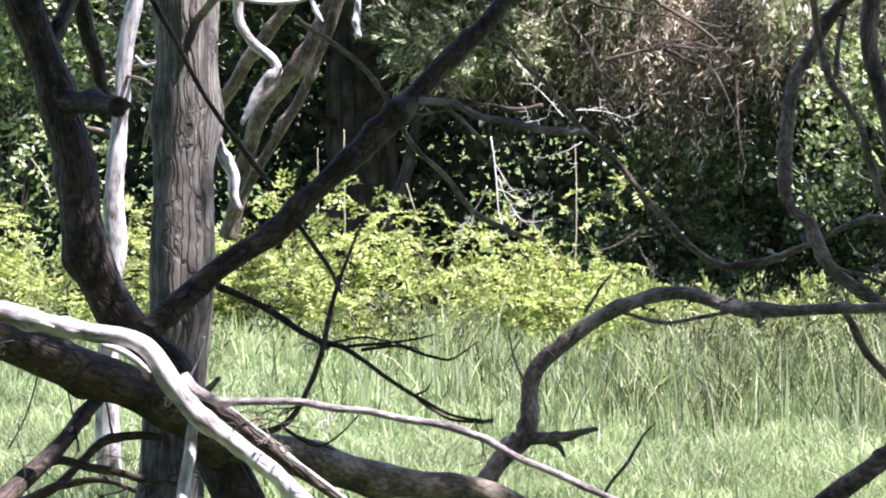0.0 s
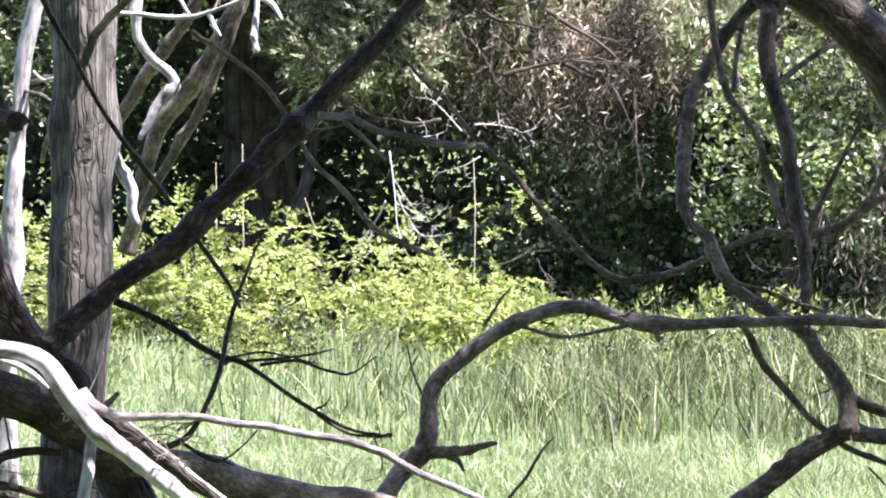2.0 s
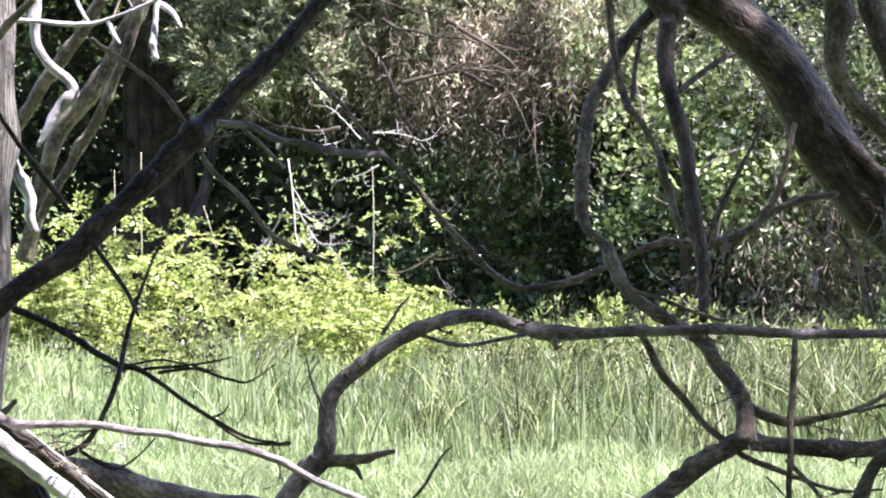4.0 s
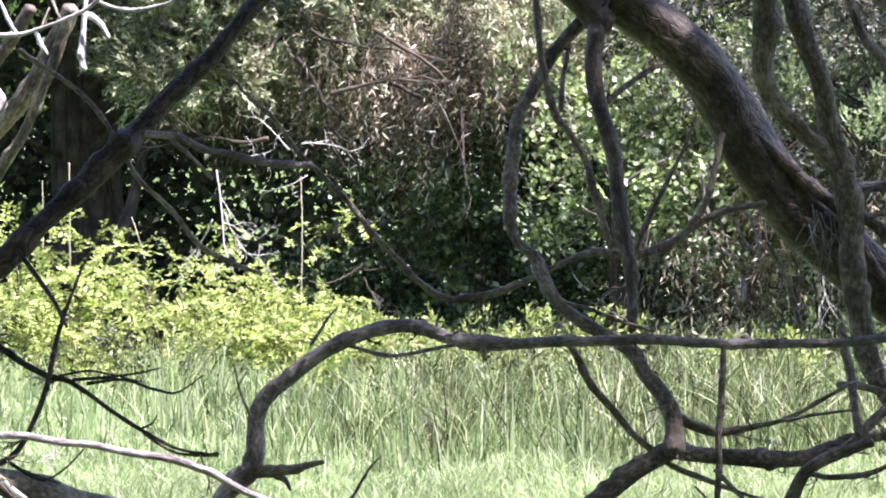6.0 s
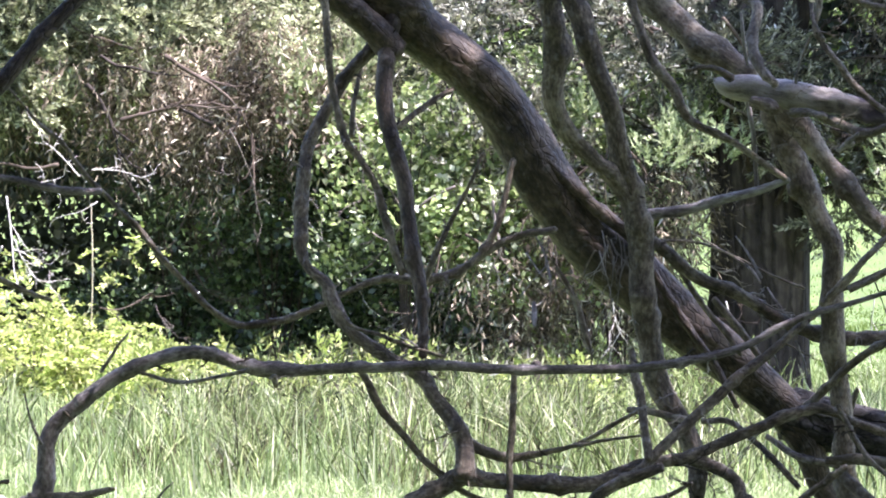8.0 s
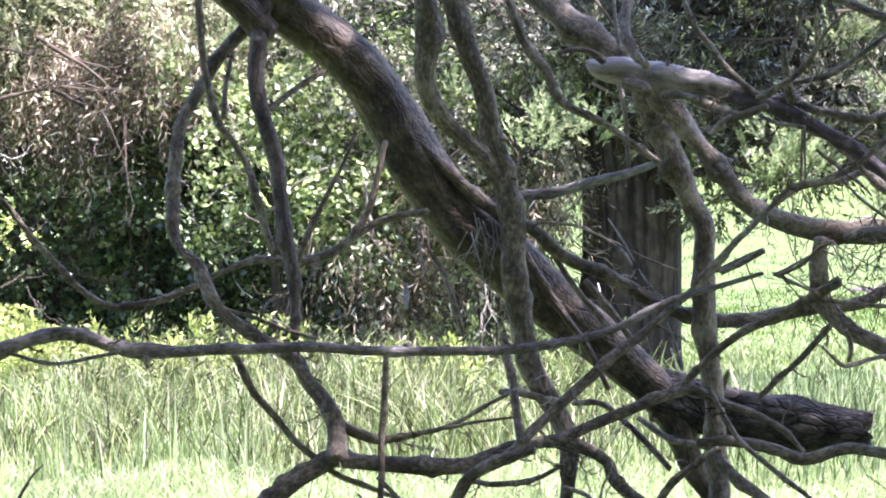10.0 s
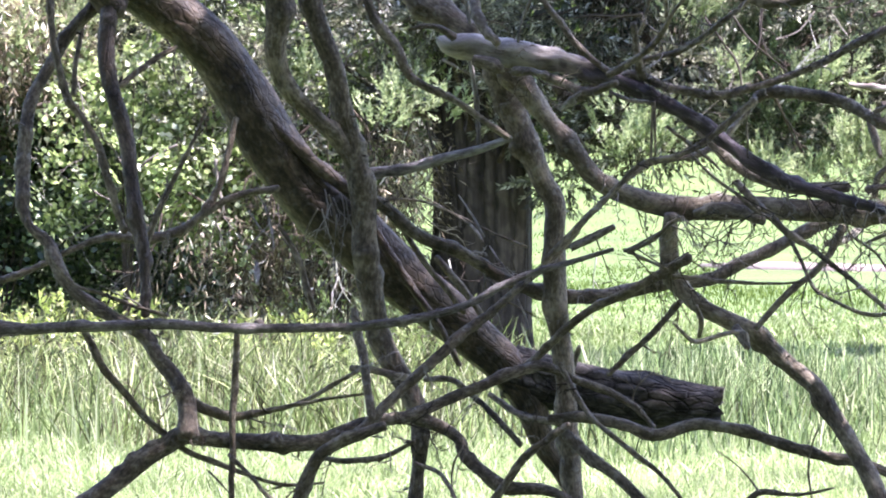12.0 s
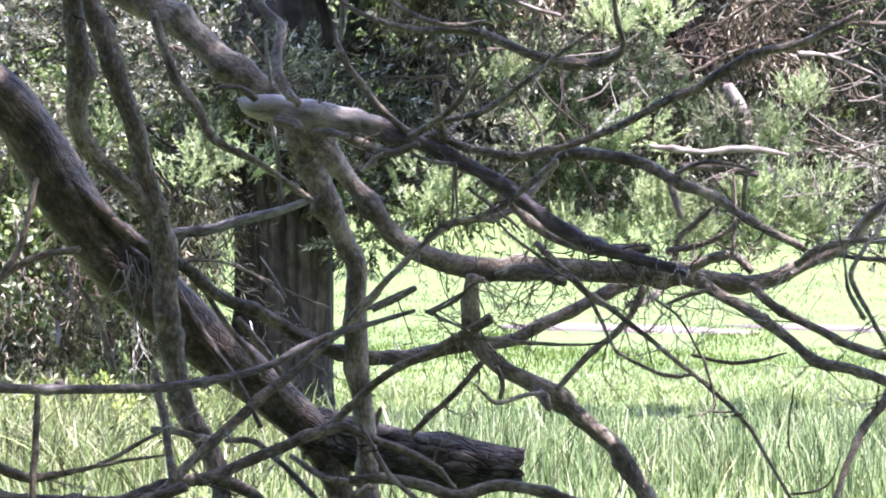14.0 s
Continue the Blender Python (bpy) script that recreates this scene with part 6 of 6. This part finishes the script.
limb("dead_brush", "dark_stem", 44.6, 44.8, [(5.631, 1.013, .0448), (5.564, .711, .0498), (5.547, .408, .0499), (5.581, .105, .055)])
limb("dead_brush", "dark_stem", 44.6, 44.8, [(4.548, 1.513, .0299), (4.605, 1.113, .0399), (4.663, .711, .0399), (4.695, .308, .045)])
limb("dead_brush", "dark_stem", 44.6, 44.8, [(2.27, .803, .0199), (2.422, 1.35, .0224), (2.525, 1.999, .02), (2.629, 2.599, .02)])
limb("dead_brush", "dark_stem", 44.6, 44.8, [(2.743, .703, .0149), (2.8, 1.1, .015), (2.879, 1.35, .0125)])
limb("dead_brush", "pale_twig", 41, 41, [(10.969, 2.615, .0085), (11.164, 2.474, .0085), (11.36, 2.38, .0071), (11.644, 2.334, .0057)])
limb("dead_brush", "pale_twig", 41, 41, [(11.311, 2.711, .0085), (11.458, 2.722, .0085), (11.605, 2.77, .0071)])
limb("dead_brush", "pale_twig", 41, 41, [(11.36, 2.854, .0085), (11.507, 2.926, .0085)])
limb("dead_brush", "pale_twig", 41, 41, [(11.261, 2.144, .0085), (11.457, 2.168, .0085), (11.531, 2.144, .0057)])
limb("dead_brush", "pale_twig", 41, 41, [(10.993, 2.143, .0071), (11.066, 1.907, .0085), (11.09, 1.718, .0057)])
limb("dead_brush", "dark_stem", 43, 43, [(9.753, 3.8, .072), (9.627, 3.356, .0624), (9.576, 2.766, .0528), (9.525, 2.274, .048)])
limb("dead_brush", "pale_twig", 39, 39, [(8.458, 2.989, .0054), (8.823, 3.036, .0067), (9.052, 3.172, .0054)])
limb("dead_brush", "pale_twig", 39, 39, [(9.005, 2.837, .0054), (9.097, 2.703, .0067), (9.143, 2.646, .0041)])
limb("dead_brush", "pale_twig", 39, 39, [(8.548, 2.634, .0067), (8.731, 2.701, .0067), (8.868, 2.858, .0054)])
limb("dead_brush", "thin_branch", 37, 37, [(7.872, 2.313, .0064), (7.98, 2.525, .0076), (8.024, 2.905, .0076)])
limb("dead_brush", "thin_branch", 37, 37, [(7.571, 2.734, .0089), (7.722, 2.524, .0103), (7.829, 2.376, .0103), (7.859, 2.187, .0076)])
limb("dead_brush", "thin_branch", 37, 37, [(7.765, 2.777, .0089), (7.916, 2.567, .0089), (8.196, 2.336, .0064)])
limb("dead_brush", "dark_stem", 43.2, 43.4, [(10.357, 3.529, .0145), (10.729, 3.486, .0338), (11.13, 3.452, .0218), (11.56, 3.439, .0097)])
limb("dead_brush", "dark_stem", 43.2, 43.4, [(10.611, 3.447, .0289), (10.816, 3.304, .0435), (11.019, 3.195, .0218)])
limb("dead_brush", "dark_stem", 43.2, 43.4, [(11.816, 3.357, .0169), (12.097, 3.328, .029), (12.493, 3.306, .0291)])
limb("dead_brush", "dark_stem", 42.5, 42.5, [(7.444, 3.196, .0285), (7.737, 3.088, .0474), (8.228, 3.072, .0379)])
limb("dead_brush", "dark_stem", 42.5, 42.5, [(7.492, 2.99, .0237), (7.786, 2.934, .0379), (8.056, 2.945, .019)])
limb("dead_brush", "dark_stem", 42.5, 42.5, [(10.917, 3.539, .0569), (11.018, 3.344, .0427), (11.068, 3.149, .019)])


# ---- unseen crowns added to the standing trees, to shade the bare limbs ----
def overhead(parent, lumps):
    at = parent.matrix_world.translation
    crown("crown", parent, [((x - at.x, y - at.y, z), r, n) for (x, y, z), r, n in lumps], LEAF_SHADE, 14, 0.26, 0.11, 0.04, 0.55, 0.4, "unseen dark green foliage overhead, added to cast shade", out=0.4)


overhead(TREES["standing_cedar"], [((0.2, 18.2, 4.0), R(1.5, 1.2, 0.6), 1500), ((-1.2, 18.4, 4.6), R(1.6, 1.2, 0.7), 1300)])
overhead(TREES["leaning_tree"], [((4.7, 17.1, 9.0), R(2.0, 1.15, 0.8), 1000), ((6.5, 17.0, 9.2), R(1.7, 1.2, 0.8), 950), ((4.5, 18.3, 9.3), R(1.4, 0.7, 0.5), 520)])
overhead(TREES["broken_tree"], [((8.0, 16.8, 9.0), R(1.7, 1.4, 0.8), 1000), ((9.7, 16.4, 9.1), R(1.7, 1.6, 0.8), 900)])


# ---- fine dead twigs on the bare limbs ----
def twiglet(parent, at, way, length, seed, material, thick=0.0034, forks=2):
    """A crooked twig with a few side shoots, in one mesh."""
    g = np.random.default_rng(seed)
    way = np.array(way, float) / np.linalg.norm(way)
    V, F, k = [], [], 0

    def shoot(p, w, size, thick, depth):
        nonlocal k
        pts, q, d = [(*p, thick)], np.array(p, float), w
        n = 4
        for j in range(n):
            d = d + g.normal(0, 0.22, 3) * (1, 0.6, 1)
            d /= np.linalg.norm(d)
            q = q + d * size / n
            pts.append((*q, thick * (1 - 0.75 * (j + 1) / n)))
            if depth and g.uniform() < 0.75:
                shoot(q, d + g.normal(0, 0.75, 3) * (1, 0.5, 1), size * g.uniform(0.3, 0.55), thick * 0.6, depth - 1)
        v, quads, uv, tri = tube(pts, 5, 0.02, 0.15, int(g.integers(1e6)), 12.0)
        V.append(v)
        F.extend((quads + k).tolist() + (tri + k).tolist())
        k += len(v)

    shoot(at, way, length, thick, forks)
    me = bpy.data.meshes.new("twig")
    me.from_pydata(np.concatenate(V).tolist(), [], F)
    me.polygons.foreach_set("use_smooth", np.ones(len(me.polygons), bool))
    me.materials.append(material)
    return child("twig", me, parent)


def twigs_along(parent, kinds, count, where, seed, down=0.9, size=(0.1, 0.34), thick=0.0042, pale=0.3):
    """Twigs at random places on the parent's limbs, within a stretch of x and z."""
    g = np.random.default_rng(seed)
    spots = []
    for ob in parent.children:
        if ob.name.split(".")[0] in kinds:
            co = np.array([v.co for v in ob.data.vertices])[::7] + np.array(parent.matrix_world.translation)
            ok = co[(co[:, 0] > where[0]) & (co[:, 0] < where[1]) & (co[:, 2] > where[2]) & (co[:, 2] < where[3])]
            spots += [(ob, q) for q in ok]
    for i in range(count):
        ob, p = spots[g.integers(len(spots))]
        twiglet(ob, p - np.array(parent.matrix_world.translation), (g.normal(0, 0.8), g.normal(-0.2, 0.4), g.normal(-down, 0.5)), g.uniform(*size), seed * 997 + i, WOOD_GREY if g.uniform() < pale else BARK_GREY if g.uniform() < 0.5 else BARK_DARK, thick)


twigs_along(TREES["broken_tree"], {"limb", "branch"}, 70, (3.5, 4.6, 1.0, 1.5), 31, 1.0, (0.1, 0.3), 0.0036, 0.2)
twigs_along(TREES["broken_tree"], {"limb", "branch"}, 44, (3.2, 6.2, 1.2, 2.3), 32, -0.2, (0.08, 0.22), 0.0036)
twigs_along(TREES["broken_tree"], {"limb", "branch"}, 26, (4.6, 7.4, 0.6, 2.0), 35, 0.2, (0.12, 0.42), 0.0036)
twigs_along(TREES["leaning_tree"], {"limb", "branch", "trunk"}, 50, (1.6, 4.2, 0.2, 1.3), 33, 0.5, (0.06, 0.22))
twigs_along(TREES["fallen_limb"], {"limb"}, 16, (0.2, 3.0, 0.2, 1.3), 36, 0.0, (0.02, 0.08), 0.005, 0.3)
twigs_along(TREES["leaning_tree"], {"limb", "branch"}, 70, (0.8, 4.4, 0.2, 2.6), 37, 0.0, (0.02, 0.09), 0.005, 0.3)
twigs_along(TREES["broken_tree"], {"limb", "branch"}, 50, (3.2, 7.0, 0.4, 2.6), 38, 0.0, (0.02, 0.09), 0.005, 0.3)
twigs_along(TREES["bare_tree"], {"limb", "branch"}, 30, (-1.8, 0.4, 0.2, 1.0), 34, 0.1, (0.06, 0.2))

brush = TREES["dead_brush"]


def bleached(rows, seed, thick, forks, material=TWIG_PALE):
    for i, (x, y, z, wx, wz, size) in enumerate(rows):
        twiglet(brush, Vector((x, y, z)) - brush.matrix_world.translation, (wx, 0.1, wz), size, seed + i, material, thick, forks)


bleached([(0.36, 38.0, 1.72, 0.1, -1.0, 0.85), (0.42, 38.0, 1.4, 0.45, -0.9, 0.5), (0.33, 38.1, 1.35, -0.3, -0.8, 0.4)], 4400, 0.008, 3)
bleached([(1.05, 40.0, 1.95, 0.8, 0.3, 0.4), (0.95, 40.0, 1.9, -0.4, 0.5, 0.4), (0.5, 40.0, 1.85, 0.9, -0.2, 0.35), (1.1, 40.2, 1.7, -0.6, -0.4, 0.3), (5.6, 40.0, 1.3, 0.2, -0.9, 0.6), (5.2, 40.0, 1.0, 0.1, -1.0, 0.5), (6.1, 40.0, 0.9, 0.3, -0.9, 0.5), (7.3, 40.0, 0.95, 0.3, -0.9, 0.45), (8.9, 40.5, 2.3, 0.6, 0.6, 0.6)], 4403, 0.007, 2)
bleached([(10.6, 40.5, 1.9, 0.9, 0.1, 0.6), (10.9, 40.5, 2.3, 0.8, -0.3, 0.6), (11.3, 40.5, 1.6, 0.3, -0.9, 0.6), (9.9, 40.5, 2.0, 0.7, 0.5, 0.5), (8.2, 40.5, 2.0, 0.2, 0.9, 0.5), (4.7, 41.0, 2.2, 0.4, -0.8, 0.6), (3.2, 41.0, 2.4, 0.2, -0.9, 0.7), (2.2, 41.2, 2.3, 0.3, -0.9, 0.7)], 4412, 0.007, 2, TWIG_GREY)
hang = np.random.default_rng(77)
for i in range(16):
    x, z = hang.uniform(1.6, 6.2), hang.uniform(1.1, 2.6)
    twiglet(brush, Vector((x, hang.uniform(42.0, 43.2), z)) - brush.matrix_world.translation, (hang.normal(0, 0.35), 0.1, -1.0), hang.uniform(0.4, 0.9), 5200 + i, TWIG_DULL if i % 3 else WOOD_GREY, hang.uniform(0.005, 0.009), 2)


def dead_sticks(lo, hi, count, way, size, thick, seed, looks=(TWIG_DULL, BARK_SHADED, TWIG_DULL, TWIG_GREY)):
    """Crooked dead branches of the thicket, each with its side shoots."""
    g = np.random.default_rng(seed)
    for i in range(count):
        at = Vector(g.uniform(lo, hi)) - brush.matrix_world.translation
        turn = -1 if g.uniform() < 0.5 else 1
        twiglet(brush, at, (way[0] * turn + g.normal(0, 0.3), 0.1, way[1] + g.normal(0, 0.35)), g.uniform(*size), seed * 31 + i, looks[i % len(looks)], g.uniform(*thick), 2)


dead_sticks((0.6, 41.6, 2.0), (3.6, 42.6, 3.4), 9, (0.9, -0.25), (0.5, 1.0), (0.012, 0.024), 61, (TWIG_DULL, BARK_SHADED))
dead_sticks((3.8, 41.0, 0.9), (6.2, 41.8, 2.4), 18, (0.4, -0.8), (0.5, 1.1), (0.008, 0.016), 62)
dead_sticks((-3.4, 38.2, 0.75), (1.6, 38.7, 1.05), 14, (0.3, -1.1), (0.25, 0.5), (0.004, 0.007), 65, (TWIG_GREY, TWIG_DULL))
dead_sticks((6.0, 41.0, 2.4), (9.5, 41.6, 3.6), 12, (0.9, -0.2), (0.6, 1.2), (0.01, 0.02), 63)
dead_sticks((9.0, 41.2, 1.7), (12.6, 41.8, 3.8), 34, (0.9, -0.1), (0.6, 1.5), (0.01, 0.024), 64)

# shreds of pale bark hanging where the limbs fork
lean = TREES["leaning_tree"]
for i, (x, z, way) in enumerate([(2.475, 1.407, 0.35), (2.508, 1.374, 0.15), (2.534, 1.396, 0.30), (2.499, 1.352, -0.30), (2.556, 1.374, 0.20), (2.521, 1.308, -0.10), (2.464, 1.330, 0.40), (2.574, 1.308, -0.20)]):
    twiglet(lean, Vector((x, 19.4, z)) - lean.matrix_world.translation, (way, -0.2, -1.0), 0.16 + 0.02 * i, 6100 + i, WOOD_GREY, 0.0032, 1)
